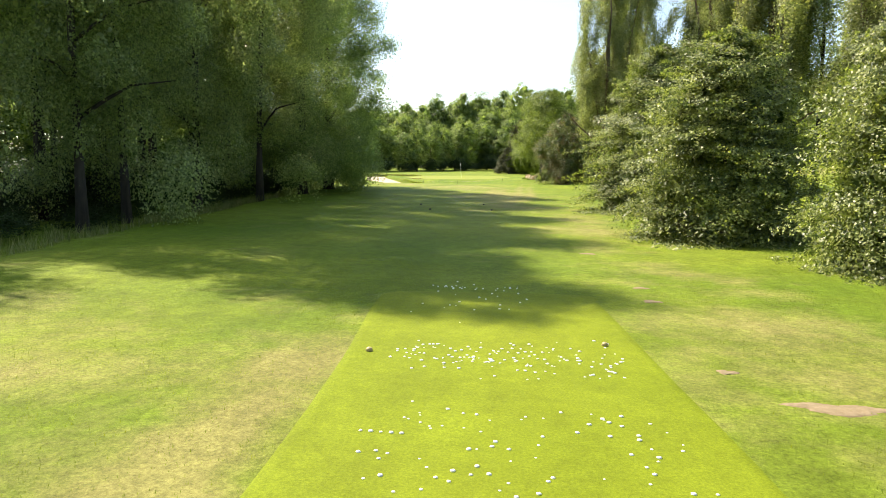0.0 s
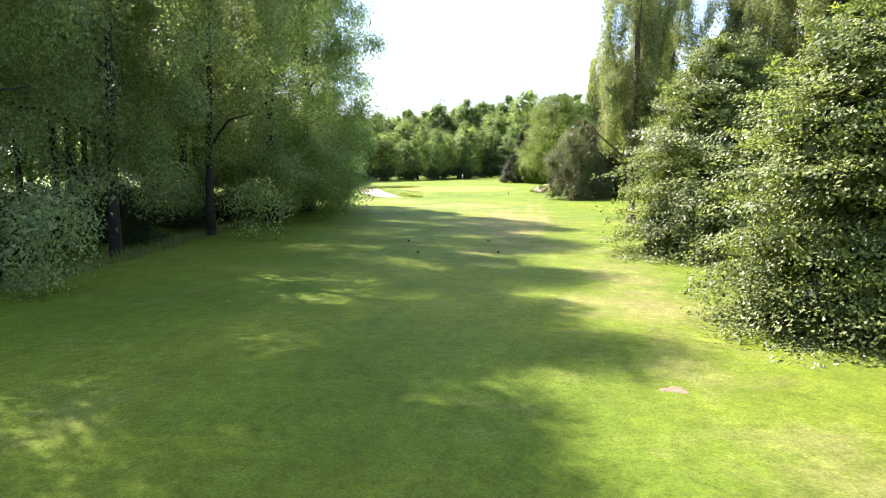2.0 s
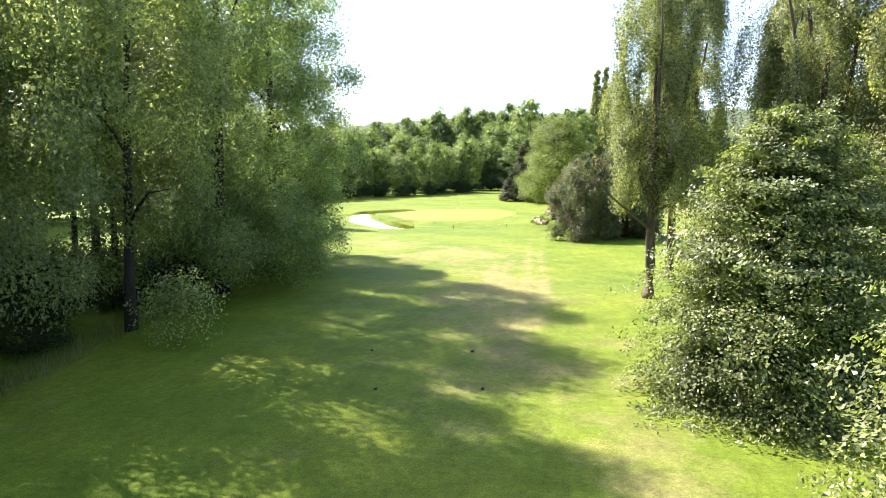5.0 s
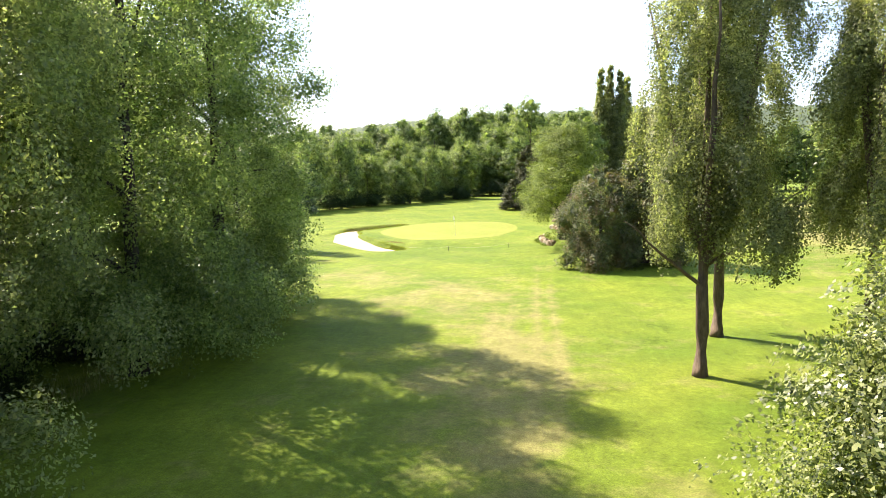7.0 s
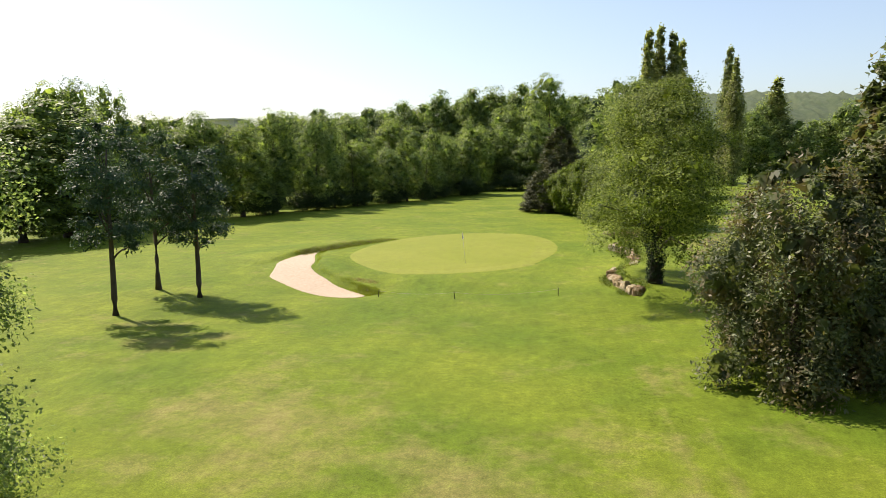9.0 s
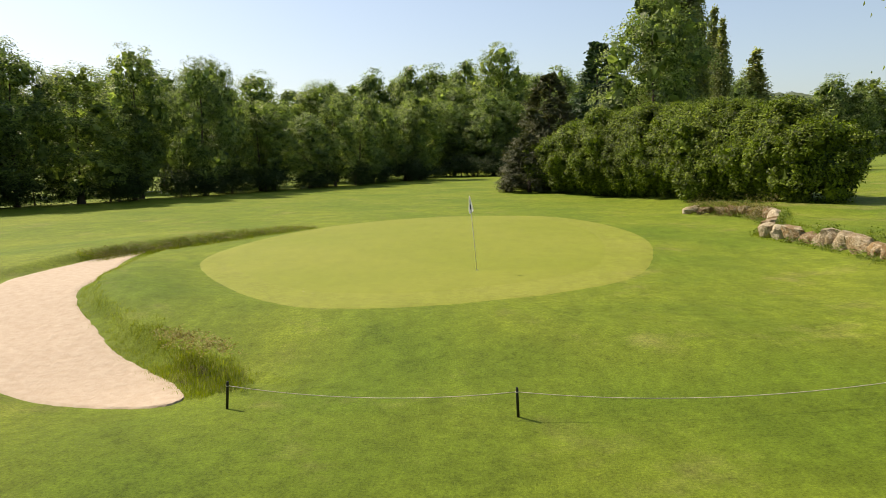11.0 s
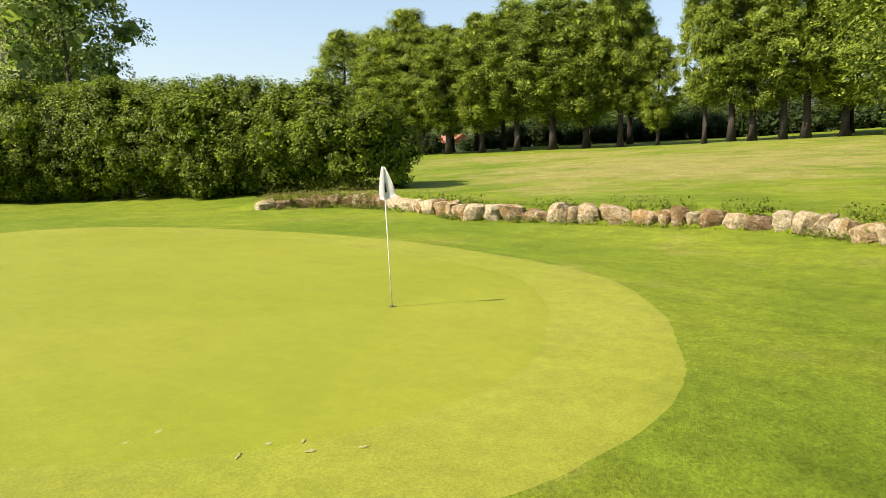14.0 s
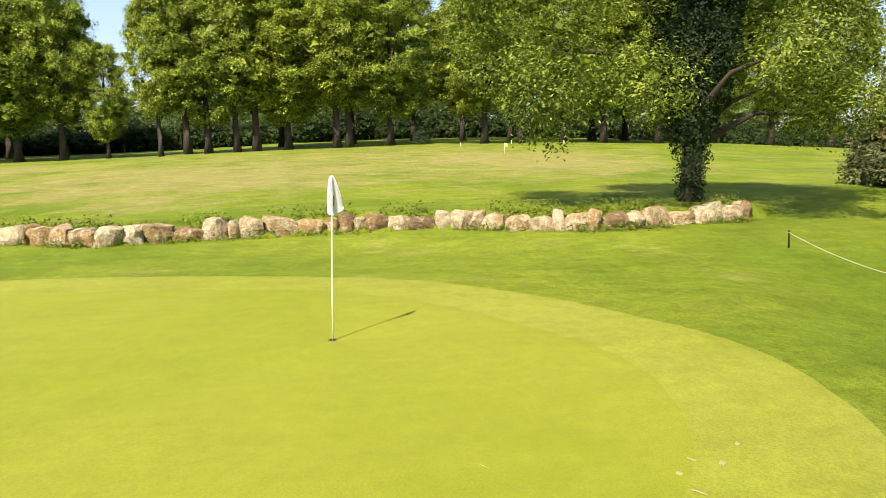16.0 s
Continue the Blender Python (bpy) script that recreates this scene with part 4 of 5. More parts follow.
grow(lombardy, [(19.9, 63.0, 0.96, 0.95), (21.7, 64.5, 0.99, 0.95), (23.6, 63.5, 0.94, 0.95), (25.0, 65.5, 0.9, 0.95), (45.6, 125.0, 1.2, 1.2), (64.0, 152.4, 1.06, 1.9), (46.5, 122.0, 1.1, 1.1)], "Lombardy poplars", 11)
spots = []
for k in range(20):  # wood behind the bunker
    t = k / 19
    spots.append((-47 + 38 * t + R.uniform(-1.5, 1.5), 20 + 72 * t ** 1.15 + R.uniform(-1.5, 1.5), R.uniform(0.5, 0.8) + 0.15 * (t < 0.16), R.uniform(0.5, 0.85)))
for k in range(14):
    t = k / 13
    spots.append((-56 + 42 * t + R.uniform(-3, 3), 31 + 76 * t + R.uniform(-3, 3), R.uniform(0.68, 0.86), R.uniform(0.85, 1.1)))
for k in range(9):
    spots.append((-12 + 3.6 * k + R.uniform(-1, 1), 112 + R.uniform(-4, 6), R.uniform(0.65, 0.9), R.uniform(0.8, 1.0)))
spots += [(14.9, 41.8, 0.94, 0.95), (4.7, 146, 1.62, 1.5), (-6, 150, 1.2, 1.4), (14, 150, 1.2, 1.3)]
grow(far_trees, spots, "trees of the far tree lines", 12)
spots = []
for k in range(25):  # higher wood beyond
    x = -104 + 6 * k + R.uniform(-2, 2)
    spots.append((x, 190 + R.uniform(-8, 8), float(np.interp(x, [-104, -68, -47, -34, -16, 0, 14, 40], [20, 23.5, 24.5, 27.5, 28.5, 30, 27, 26])) / 17.2 * R.uniform(0.92, 1.04), R.uniform(1.15, 1.6)))
for k in range(26):  # beyond the meadow, to the north east
    spots.append((26 + 7 * k + R.uniform(-2, 2), 140 + 2 * k + R.uniform(-6, 6), R.uniform(0.95, 1.3), R.uniform(1.0, 1.4)))
for k in range(22):  # belt behind the chestnuts
    spots.append((123 + R.uniform(-3, 6), 118 - 10 * k + R.uniform(-2, 2), R.uniform(0.42, 0.62) + 0.3 * (k > 11), R.uniform(1.1, 1.5)))
for k in range(20):  # belt behind the wood
    spots.append((-44 + R.uniform(-5, 5), -118 + 7.0 * k + R.uniform(-2, 2), R.uniform(0.6, 0.9), R.uniform(0.9, 1.2)))
for k in range(12):  # behind the camera's start
    spots.append((-30 + 7 * k + R.uniform(-2, 2), -135 + R.uniform(-6, 4), R.uniform(0.8, 1.1), R.uniform(0.9, 1.2)))
grow(distant_trees, spots, "trees of the distant woods", 14)
spots = []
for y in (77, 70, 66.3, 63.4, 60.8, 55.8, 50, 44.5, 39.2, 34.6, 30.0):
    spots.append((74.5 + R.uniform(-.8, .8), y, R.uniform(0.85, 1.06), R.uniform(0.85, 1.15)))
for k in range(7):
    spots.append((89 + R.uniform(-2, 2), 74 - 6.5 * k + R.uniform(-1, 1), R.uniform(0.8, 0.98), R.uniform(0.9, 1.1)))
spots.append((75, 25.2, 0.6, 0.55))
spots.append((74, 19.4, 0.95, 0.62))
for y in (16.6, 14.2, 11.1, 9.0, 5.5, 0.0, -1.4, -6.2, -17.3, -21.7, -27, -32, -39, -46, -54, -62):
    spots.append((74.0 + R.uniform(-.5, .5), y, R.uniform(0.9, 1.14), R.uniform(0.88, 1.15)))
for k in range(8):
    spots.append((90 + R.uniform(-2, 2), 6 - 8.0 * k + R.uniform(-2, 2), R.uniform(0.9, 1.1), R.uniform(1.0, 1.2)))
grow(chestnuts, spots, "chestnuts in a row across the meadow", 13)

# ---- laurel hedge ----
lb = []
for k in range(15):
    t = k / 14
    x, y = 6.1 + 11.3 * t + 0.9 * math.sin(math.pi * t), 46.5 - 29.8 * t
    w = 2.8 * (0.7 + 0.28 * math.sin(math.pi * min(1, 0.1 + t * 0.9)))
    hgt = float(np.interp(t, [0, 0.15, 0.4, 0.75, 0.92, 1], [5.0, 6.3, 7.1, 6.8, 6.1, 4.9]))
    lb.append((x + R.uniform(-.3, .3), y + R.uniform(-.3, .3), hgt * 0.46, w * 0.86, w * 0.86, hgt * 0.46))
    for _ in range(11):  # billows over its faces
        a = R.uniform(0, 2 * math.pi)
        f_ = R.uniform(0.14, 0.86)
        o_ = w * 0.8 * math.sqrt(1 - (1.9 * f_ - 0.95) ** 2)
        q = R.uniform(0.6, 1.05)
        lb.append((x + o_ * math.cos(a), y + o_ * math.sin(a), hgt * f_, q, q, q * 0.9))
hz = float(tz(13, 31))
hedge = new("laurel_hedge")
hedge.location = (0, 0, hz - 0.1)
tagged(hedge, "huge rounded cherry laurel hedge with glossy leaves", "hedge")
for k in range(9):
    bm = bmesh.new()
    x, y = 7.8 + 1.2 * k, 44.0 - 3.2 * k
    tube(bm, [(x, y, -0.1), (x + 0.15, y, 1.4), (x + 0.5, y + 0.3, 3.2)], [0.11, 0.08, 0.04], 7)
    part("trunk", bm, BARK, hedge)
new("foliage", crown_mesh("foliage", lb, 13000, 30, 0.16, 0.15, L_LAUREL, 77, core=0.6, core_n=1.6, lift=0.45, jit=0.35, inner=0.9, aspect=0.48)).parent = hedge

# ---- stone wall ----
def stone_mesh(seed):
    """A rough boulder: a block with chipped corners and an uneven face."""
    r = random.Random(seed)
    bm = bmesh.new()
    bmesh.ops.create_cube(bm, size=1.0)
    bmesh.ops.subdivide_edges(bm, edges=bm.edges[:], cuts=3, use_grid_fill=True)
    cuts = [(Vector((r.choice((-1, 1)) * r.uniform(.3, 1), r.choice((-1, 1)) * r.uniform(.3, 1), r.uniform(-.6, 1))).normalized(), r.uniform(0.4, 0.58)) for _ in range(8)]
    for v in bm.verts:
        for n, d in cuts:
            over = v.co.dot(n) - d
            if over > 0:
                v.co -= n * over
        v.co = v.co.lerp(v.co.normalized() * 0.56, 0.24)
        q = v.co * 2.3 + Vector((seed * 3.7, 0, 0))
        v.co += Vector((noise.noise(q), noise.noise(q + Vector((9, 0, 0))), noise.noise(q + Vector((0, 9, 0))))) * 0.1
        v.co += v.co.normalized() * noise.noise(v.co * 6 + Vector((seed, 3, 0))) * 0.05
    me = bpy.data.meshes.new("stone")
    bm.to_mesh(me)
    bm.free()
    me.materials.append(ROCK)
    return me


stone_kinds = [stone_mesh(s) for s in range(14)]
wall = new("stone_wall")
tagged(wall, "low dry wall of rough brown and cream boulders", "stone wall")
rr = random.Random(11)
wp = run(WALL, 700)
acc, want = 0.0, 0.0
for a, b in zip(wp, wp[1:]):
    acc += np.hypot(*(b - a))
    if acc >= want:
        L = rr.choice((0.3, 0.4, 0.5, 0.62, 0.76, 0.88))
        hh = rr.uniform(0.38, 0.64)
        mid_ = b + (b - a) / np.hypot(*(b - a)) * L / 2
        ob = new("stone", rr.choice(stone_kinds))
        ob.parent = wall
        tang = math.degrees(math.atan2(b[1] - a[1], b[0] - a[0]))
        ob.matrix_basis = pose(mid_[0] + 0.12, mid_[1], float(tz(mid_[0] - 0.6, mid_[1])) + hh * 0.42, rr.uniform(-10, 10), rr.uniform(-10, 10), tang + rr.uniform(-9, 9) + rr.choice((0, 180))) @ Matrix.Diagonal((L * 1.16, rr.uniform(0.5, 0.7), hh, 1))
        want = acc + L

# ---- flag, posts and rope ----
flag = new("golf_flag")
tagged(flag, "white golf flag on a thin white flagstick in the hole", "golf flag")
z0 = float(tz(0, 0)) + 0.02
flag.location = (0, 0, z0)
bm = bmesh.new()
tube(bm, [(0, 0, -0.15), (-0.07, -0.03, 0.75), (-0.2, -0.09, 2.13)], [0.011, 0.010, 0.008], 8)
part("flagstick", bm, WHITE, flag)
def cloth(u, v_, o=0.0):
    """The limp flag: folds that widen from the stick's tip; u across, -1 to 1, v_ down, 0 to 1."""
    w = 0.012 + 0.105 * v_ ** 0.8
    return (-0.2 + 0.05 * v_ + 0.6 * u * w, -0.09 - 0.02 * v_ - 0.8 * u * w + (0.012 + 0.03 * v_) * math.sin(4.5 * u + 1.5 * v_) + o, 2.14 - 0.5 * v_ + 0.06 * (u + 0.35) ** 2 * v_)


bm = bmesh.new()
grid = [[bm.verts.new(cloth(u, v_)) for u in np.linspace(-1, 1, 15)] for v_ in np.linspace(0, 1, 12)]
for a, b in zip(grid, grid[1:]):
    for k in range(14):
        bm.faces.new((a[k], a[k + 1], b[k + 1], b[k])).smooth = True
bmesh.ops.solidify(bm, geom=bm.faces[:], thickness=0.004)
flag_cloth = part("flag", bm, CLOTH, flag, "limp white cloth flag with a dark print")
bm = bmesh.new()
for o in (-0.009, 0.009):
    grid = [[bm.verts.new(cloth(u, v_, o)) for u in np.linspace(-0.35, 0.25, 6)] for v_ in np.linspace(0.5, 0.78, 6)]
    for a, b in zip(grid, grid[1:]):
        for k in range(5):
            bm.faces.new((a[k], a[k + 1], b[k + 1], b[k])).smooth = True
part("print", bm, NAVY, flag_cloth, "small dark printed emblem")
# no hollow here: a capped plug whose black paints the hole's inner shade
bm = bmesh.new()
tube(bm, [(0, 0, -0.1), (0, 0, 0.004)], [0.054, 0.054], 16)
part("cup", bm, BLACK, flag, "hole cup as a solid plug, black for the hole's shaded inside")


def post(x, y, lean_x, h=0.42):
    top = new("rope_post")
    top.location = (x, y, float(tz(x, y)))
    tagged(top, "short black plastic rope post standing in the grass", "post", "rope posts")
    bm = bmesh.new()
    tube(bm, [(0, 0, -0.1), (lean_x, 0, h), (lean_x, 0, h + 0.02)], [0.022, 0.021, 0.014], 10)
    stake = part("stake", bm, BLACK, top)
    bm = bmesh.new()
    ring = [(lean_x + 0.026 * math.cos(a), 0.026 * math.sin(a), h - 0.05) for a in np.linspace(0, 2 * math.pi, 12)]
    tube(bm, ring, [0.006] * 12, 5)
    part("rope_loop", bm, ROPE, stake, "pale rope loop")
    return top


POSTS = [(-3.82, -9.8, 0.04), (0.64, -10.35, -0.02), (6.3, -10.7, 0.0)]
for x, y, l in POSTS:
    post(x, y, l)
for (x0, y0, l0), (x1, y1, l1), sag in ((POSTS[0], POSTS[1], 0.14), (POSTS[1], POSTS[2], 0.2)):
    pts = []
    for t in np.linspace(0, 1, 25):
        x, y = x0 + l0 + (x1 + l1 - x0 - l0) * t, y0 + (y1 - y0) * t
        z = (float(tz(x0, y0)) * (1 - t) + float(tz(x1, y1)) * t) + 0.37 - sag * 4 * t * (1 - t)
        pts.append((x, y, z))
    bm = bmesh.new()
    tube(bm, pts, [0.006] * 25, 6)
    ob = part("barrier_rope", bm, ROPE, None)
    tagged(ob, "thin pale rope sagging between two black posts", "rope", "barrier ropes")

# ---- tee markers ----
def marker(x, y, material, label, r=0.045):
    top = new("tee_marker")
    top.location = (x, y, float(tz(x, y)))
    tagged(top, label, "tee marker", "tee markers")
    bm = bmesh.new()
    bmesh.ops.create_uvsphere(bm, u_segments=18, v_segments=12, radius=r)
    for v in bm.verts:
        v.co.z = v.co.z * (0.9 if v.co.z > 0 else 0.75) + r * 0.72
    for f in bm.faces:
        f.smooth = True
    ball = part("ball", bm, material, top)
    bm = bmesh.new()
    tube(bm, [(0, 0, -0.12), (0, 0, r * 0.3)], [0.005, 0.012], 8)
    part("spike", bm, BLACK, ball)


for x, y in ((9.05, -91.75), (11.78, -91.0)):
    marker(x, y, MARKER, "small dull yellow ball marking the tee", 0.04)
for x, y in ((5.9, -66.8), (8.74, -66.3), (4.8, -62.8), (8.07, -62.5)):
    marker(x, y, BLACK, "small dark ball marking the forward tee", 0.05)

# ---- clover, tufts ----
def heads(name, spots, r, material, label, category):
    """Small round flower heads, joined."""
    rng = np.random.default_rng(31)
    bm = bmesh.new()
    bmesh.ops.create_icosphere(bm, subdivisions=1, radius=1.0)
    bv_ = np.array([v.co[:] for v in bm.verts])
    bf_ = np.array([[v.index for v in f.verts] for f in bm.faces])
    bm.free()
    vs, fs = [], []
    for i, (x, y) in enumerate(spots):
        k = r * rng.uniform(0.6, 1.3)
        vs.append(bv_ * [k, k, k * 0.45] + [x, y, float(tz(x, y)) + 0.012 + k * 0.3])
        fs.append(bf_ + i * len(bv_))
    ob = new(name, mesh_np(name, np.concatenate(vs), np.concatenate(fs), material, True))
    return tagged(ob, label, category, kind="stuff")


rng = np.random.default_rng(8)
sp = [(rng.uniform(9.3, 11.9), -91.9 + rng.normal(0, 0.28)) for _ in range(85)]
sp += [(9.56 + 0.085 * k, -94.15) for k in range(5)]
sp += [(rng.uniform(9.7, 12.2), rng.uniform(-95.6, -93.3)) for _ in range(60)]
sp += [(9.9 + rng.normal(0, 0.45), -87.15 + rng.normal(0, 0.16)) for _ in range(28)]
sp += [(rng.uniform(9.0, 11.2), rng.uniform(-90.2, -87.4)) for _ in range(22)]
sp += [(rng.uniform(9.4, 12.0), -91.7 + rng.normal(0, 0.35)) for _ in range(70)]
sp += [(rng.uniform(9.6, 12.2), rng.uniform(-95.9, -93.0)) for _ in range(30)]
heads("clover_flowers", sp, 0.019, PETAL, "scattered white clover flower heads in the tee grass", "clover")


def blades(name, at, height, width, material, label, per=10, spread=0.1, seed=1, category="grass"):
    """Tufts of thin bent grass blades at places, joined."""
    rng = np.random.default_rng(seed)
    at = np.repeat(np.asarray(at, float), per, 0)
    n = len(at)
    at = at + rng.normal(0, spread, (n, 2))
    z = tz(at[:, 0], at[:, 1]) - 0.01
    h = height * rng.uniform(0.4, 1.2, n)
    a = rng.uniform(0, 2 * math.pi, n)
    lean = rng.uniform(0.1, 0.7, n) * h
    w = width * rng.uniform(0.6, 1.3, n)
    b0 = np.column_stack([at[:, 0] - np.sin(a) * w, at[:, 1] + np.cos(a) * w, z])
    b1 = np.column_stack([at[:, 0] + np.sin(a) * w, at[:, 1] - np.cos(a) * w, z])
    tip = np.column_stack([at[:, 0] + np.cos(a) * lean, at[:, 1] + np.sin(a) * lean, z + h])
    v = np.stack([b0, b1, tip], 1).reshape(-1, 3)
    ob = new(name, mesh_np(name, v, np.arange(3 * n).reshape(n, 3), material))
    return tagged(ob, label, category, kind="stuff")


def along(pts, count, side, seed):
    g = np.random.default_rng(seed)
    p = run(pts, count)
    return p + np.column_stack([g.normal(side[0], side[2], count), g.normal(side[1], side[2], count)])


blades("bunker_lip_grass", np.concatenate([along(INNER, 420, (0.22, 0.15, 0.14), 1), along([(-4.3, -8.3), (-5.2, -7.5), (-6.3, -6.7), (-7.2, -5.9)], 260, (0.05, 0.1, 0.2), 2)]), 0.07, 0.005, L_TUFT, "rough grass fringe on the bunker's bank", 16, 0.07, 3)
blades("swale_grass", along([(-13.3, 3.2), (-12.4, 5.6), (-10.7, 9.5), (-8.3, 14.0)], 420, (0.15, -0.1, 0.2), 4), 0.12, 0.008, L_TUFT, "rough darker grass in the swale behind the bunker", 14, 0.1, 5)


def weeds(name, at, leaf, height, material, label, per=16, spread=0.12, seed=1):
    """Low broad-leaved weeds, joined."""
    r = np.random.default_rng(seed)
    at = np.repeat(np.asarray(at, float), per, 0)
    at = at + r.normal(0, spread, at.shape)
    z = np.maximum(tz(at[:, 0], at[:, 1]), 0) + height * r.uniform(0.05, 1.0, len(at)) ** 1.4
    v, f = leaf_faces(np.column_stack([at, z]), np.tile([0, 0, 1.0], (len(at), 1)), leaf, leaf * 0.6, r, jit=0.5)
    return tagged(new(name, mesh_np(name, v, f, material)), label, "weeds", kind="stuff")


weeds("swale_weeds", along([(-13.3, 3.2), (-12.4, 5.6), (-10.7, 9.5), (-8.3, 14.0)], 300, (0.05, -0.05, 0.16), 14), 0.05, 0.16, L_SERE, "brown ragged turf along the swale's edge", 14, 0.1, 15)
top_at = along(WALL, 420, (0.3, 0, 0.14), 16)
top_at = top_at[np.sin(top_at[:, 1] * 2.1) + np.sin(top_at[:, 1] * 0.83 + 1.0) > -0.5]
weeds("creeping_weeds", top_at, 0.085, 0.3, L_WEED, "broad-leaved weeds creeping over the wall's top", 18, 0.12, 18)
weeds("dry_weeds", along([(12.7, 12.2), (13.0, 13.6), (12.3, 15.4), (10.9, 16.9)], 230, (0.0, 0.0, 0.2), 26), 0.07, 0.72, L_SERE, "dry brownish weeds hanging over the wall's end", 16, 0.12, 27)
foot_at = along(WALL, 260, (-0.36, 0, 0.1), 17)
foot_at = foot_at[np.sin(foot_at[:, 1] * 1.7 + 2.0) + np.sin(foot_at[:, 1] * 0.61) > -0.1]
weeds("creeping_weeds", foot_at, 0.08, 0.2, L_WEED, "broad-leaved weeds along the wall's foot", 18, 0.13, 19)
blades("wall_weeds", np.concatenate([along(WALL, 220, (0.5, 0, 0.16), 6), along(WALL, 140, (-0.32, 0, 0.09), 7)]), 0.15, 0.007, L_TUFT, "weeds and long grass round the stones of the wall", 12, 0.09, 8)
blades("dry_bank_grass", np.array([(11.2 + 2.2 * u, 17.0 - 2.6 * u * u + v_) for u in np.linspace(0, 1, 26) for v_ in np.linspace(0.2, 1.3, 7)]), 0.16, 0.006, L_DRY, "dry yellow grass on top of the wall's end", 12, 0.12, 9)
g_ = np.random.default_rng(10)
ys_ = g_.uniform(-97, -34, 700)
blades("wood_edge_grass", np.column_stack([-2.2 - 0.13 * (ys_ + 80) - np.abs(g_.normal(0, 1.2, 700)), ys_]), 0.42, 0.012, L_DRY, "tall pale grasses at the wood's edge", 9, 0.14, 11)
blades("rough_grass", np.column_stack([g_.uniform(12.9, 19, 2600), g_.uniform(-98, -78, 2600)]), 0.035, 0.004, L_TUFT, "longer rough grass beside the tee", 9, 0.12, 12)
blades("rough_grass", np.column_stack([g_.uniform(2.5, 9.0, 2600), g_.uniform(-98, -84, 2600)]), 0.035, 0.004, L_TUFT, "longer rough grass beside the tee", 9, 0.12, 13)

# ---- far buildings ----
def block(bm, x0, y0, z0, x1, y1, z1):
    vs = [bm.verts.new((x, y, z)) for z in (z0, z1) for x, y in ((x0, y0), (x1, y0), (x1, y1), (x0, y1))]
    for q in ((0, 3, 2, 1), (4, 5, 6, 7), (0, 1, 5, 4), (1, 2, 6, 5), (2, 3, 7, 6), (3, 0, 4, 7)):
        bm.faces.new([vs[k] for k in q])


flats = new("apartment_block")
flats.location = (-100, 175, -8)
tagged(flats, "pale flat-roofed apartment block far behind the trees", "building")
bm = bmesh.new()
block(bm, -5, -6, 0, 5, 6, 28)
part("wall", bm, PLASTER, flats)
bm = bmesh.new()
block(bm, -5.3, -6.4, 28, 5.3, 6.4, 28.6)
part("roof", bm, PLASTER, flats)
for fl in range(9):
    for k in range(3):
        bm = bmesh.new()
        block(bm, -3.9 + 3.1 * k, -6.12, 1.6 + 2.85 * fl, -2.4 + 3.1 * k, -5.9, 3.2 + 2.85 * fl)
        part("window", bm, DARK_GLASS, flats)
club = new("club_house")
club.matrix_basis = pose(112, 84, float(tz(112, 84)), 0, 0, 60)
tagged(club, "low brick pavilion with a red tiled roof behind the trees", "building")
bm = bmesh.new()
block(bm, -5, -2.5, -1, 5, 2.5, 2.4)
part("wall", bm, PLASTER, club)
bm = bmesh.new()
v8 = [bm.verts.new(p) for p in ((-5.5, -3, 2.4), (5.5, -3, 2.4), (5.5, 3, 2.4), (-5.5, 3, 2.4), (-5.5, 0, 4.2), (5.5, 0, 4.2))]
for q in ((0, 1, 5, 4), (2, 3, 4, 5), (1, 2, 5), (3, 0, 4), (3, 2, 1, 0)):
    bm.faces.new([v8[k] for k in q])
part("roof", bm, ROOF_TILE, club)
for x in (-3.2, 0.2, 3.0):
    bm = bmesh.new()
    block(bm, x - 0.6, -2.56, 0.6, x + 0.6, -2.4, 1.8)
    part("window", bm, DARK_GLASS, club)

# ---- worn spots ----
MARK = plain("worn_turf", (0.2002, 0.2079, 0.0539), (0.2926, 0.2811, 0.1309), 30.0, 0.9, 0.3, 0.01)
for n_, (x, y, r_) in enumerate([(-4.8, -1.6, 0.045), (-4.3, -3.0, 0.055), (-4.0, -3.3, 0.05), (-5.1, -1.6, 0.035), (-4.7, -2.6, 0.04), (-4.0, -1.2, 0.04), (-4.2, -2.8, 0.03), (-4.4, -2.6, 0.04)]):
    a = np.linspace(0, 2 * math.pi, 14, endpoint=False)
    w = 1 + 0.4 * np.sin(a * 2 + n_) + 0.2 * np.sin(a * 5 + 2 * n_)
    patch("worn_mark", np.column_stack([x + r_ * w * np.cos(a + n_), y + 0.7 * r_ * w * np.sin(a)]), MARK, "small pale ball mark on the putting green", "turf mark", 0.0225, 2, 0.004, edge=0.018)
eu = g_.uniform(0, 1, 420)
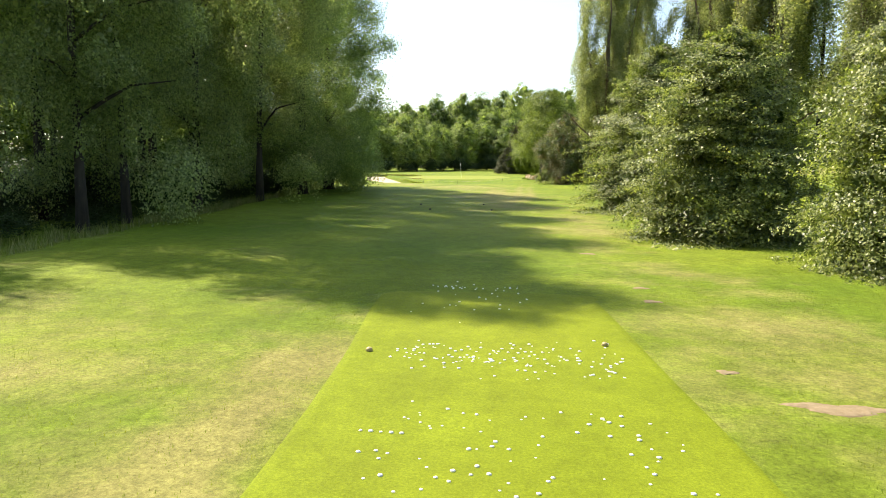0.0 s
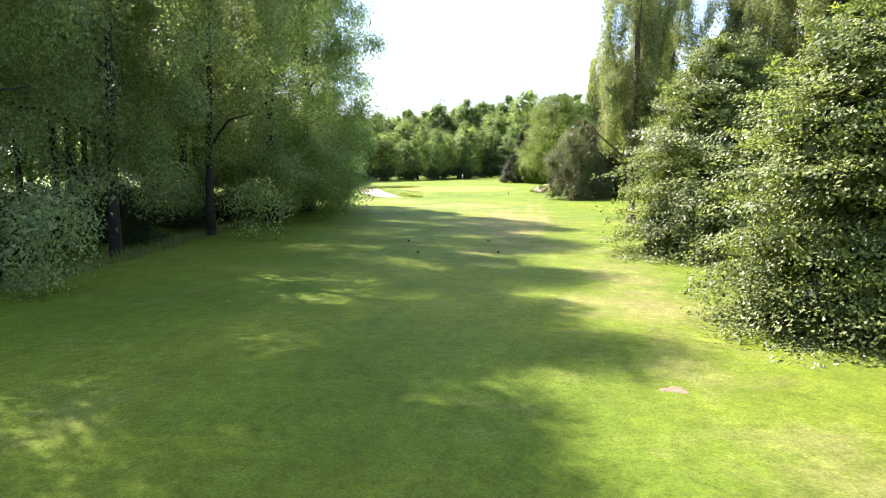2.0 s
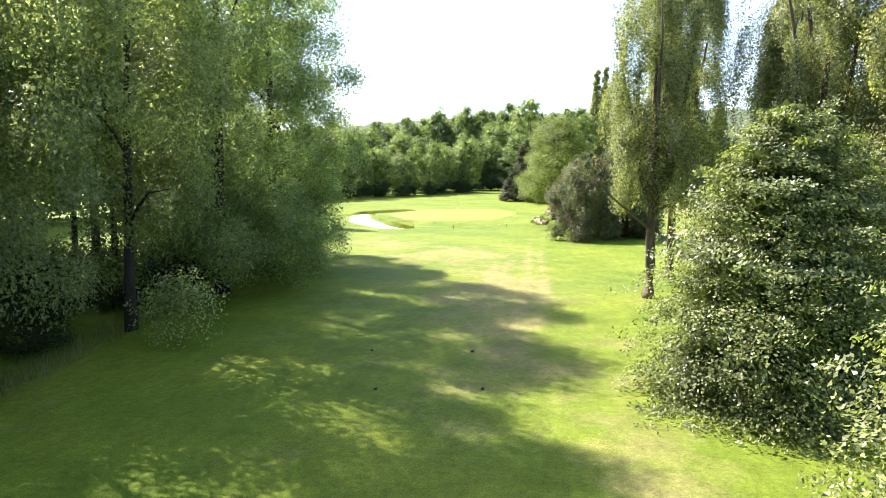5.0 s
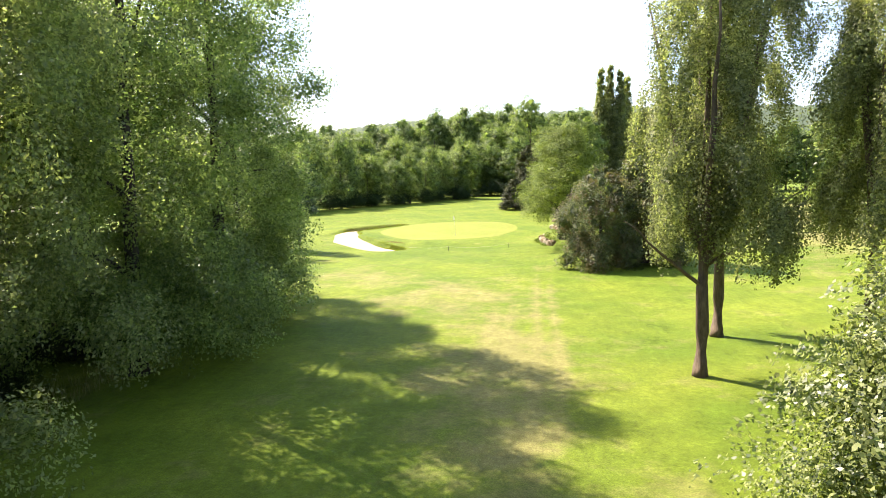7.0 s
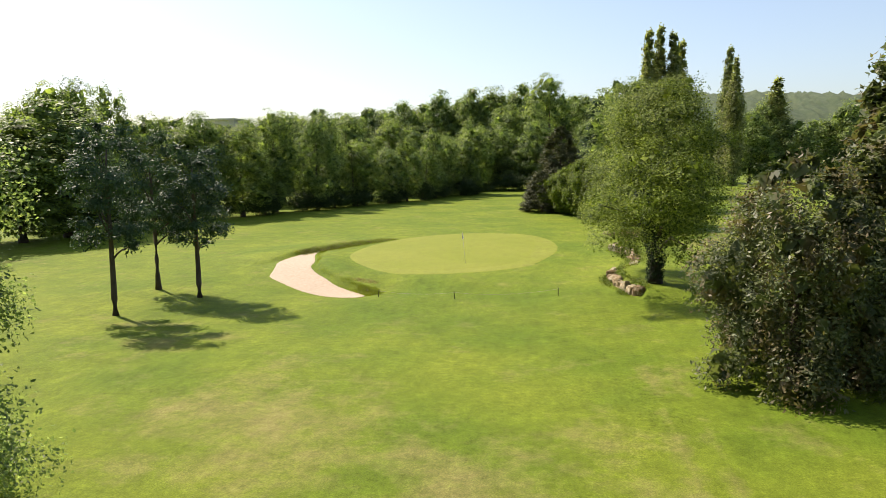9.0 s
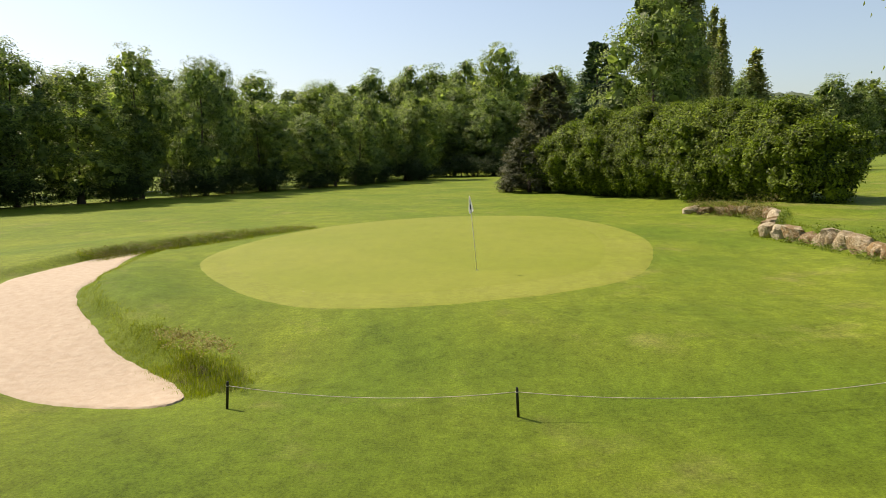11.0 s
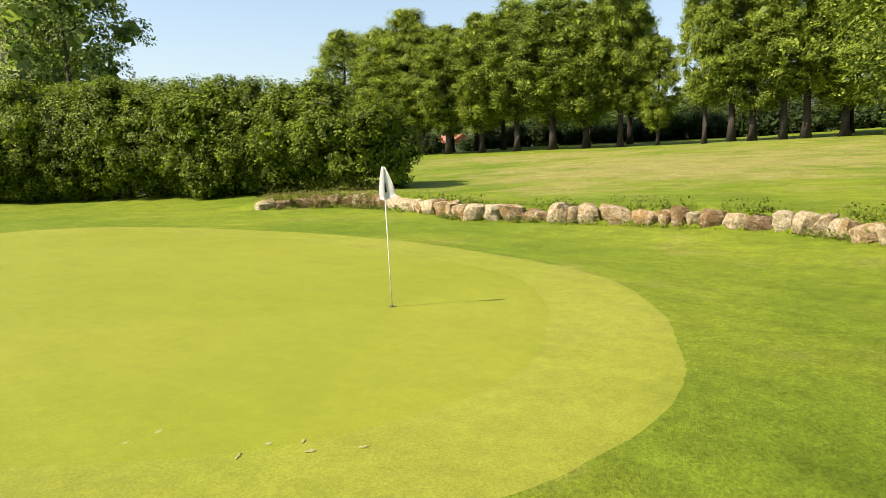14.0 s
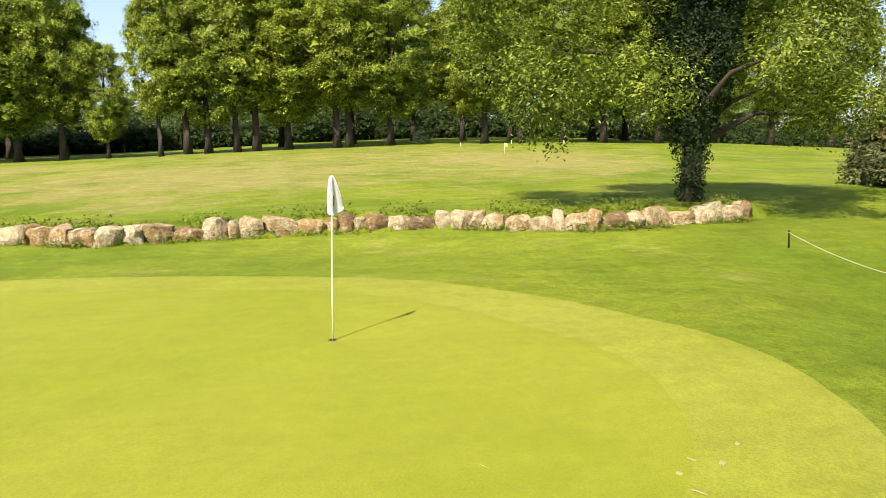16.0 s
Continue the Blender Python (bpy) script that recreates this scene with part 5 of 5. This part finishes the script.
bank_at = np.column_stack([-5.9 + 1.7 * eu + g_.normal(0, .16, 420), -7.25 - 1.25 * eu + g_.normal(0, .2, 420)])
patch("eroded_bank", smooth_loop([(-5.75, -7.5), (-5.3, -7.42), (-4.85, -7.75), (-4.75, -8.1), (-5.1, -8.2), (-5.5, -7.9)], 40), EARTH, "eroded brown edge of the bunker's bank", "soil patch", 0.018, 6, 0.04)
blades("eroded_bank_grass", bank_at, 0.1, 0.006, L_DRY, "dry ragged grass over the bunker's eroded bank", 12, 0.07, 21)
blades("bank_tufts", bank_at[::2], 0.13, 0.007, L_TUFT, "green tufts hanging over the bunker's bank", 14, 0.06, 22)
weeds("bank_turf", bank_at[::3], 0.04, 0.12, L_SERE, "shaggy brown turf crumbling from the bunker's bank", 12, 0.06, 29)

# ---- far flag and marker posts on the meadow ----
YELLOW = plain("yellow_cloth", (0.6, 0.5, 0.06), (0.7, 0.58, 0.1), 14.0, 0.85, 0.1, 0.003)
far_flag = new("golf_flag")
far_flag.location = (50, -14.0, float(tz(50, -14.0)))
tagged(far_flag, "small yellow practice flag on a short white stick in the meadow", "golf flag")
bm = bmesh.new()
tube(bm, [(0, 0, -0.1), (0, 0, 0.95)], [0.014, 0.012], 8)
part("flagstick", bm, WHITE, far_flag)
bm = bmesh.new()
grid = [[bm.verts.new((0.02 * math.sin(5 * u), -0.3 * u, 0.93 - 0.32 * v_ - 0.06 * u)) for u in np.linspace(0, 1, 6)] for v_ in (0, 0.5, 1)]
for a, b in zip(grid, grid[1:]):
    for k in range(5):
        bm.faces.new((a[k], a[k + 1], b[k + 1], b[k])).smooth = True
bmesh.ops.solidify(bm, geom=bm.faces[:], thickness=0.004)
part("flag", bm, YELLOW, far_flag, "small yellow cloth")
for x, y in ((66.0, -13.0), (70.0, -19.5), (68.0, -25.0)):
    bm = bmesh.new()
    tube(bm, [(0, 0, -0.1), (0, 0, 0.36), (0, 0, 0.4)], [0.05, 0.045, 0.02], 10)
    stump = part("marker_post", bm, WHITE, None)
    stump.location = (x, y, float(tz(x, y)))
    tagged(stump, "short white distance post in the meadow grass", "post", "distance posts")
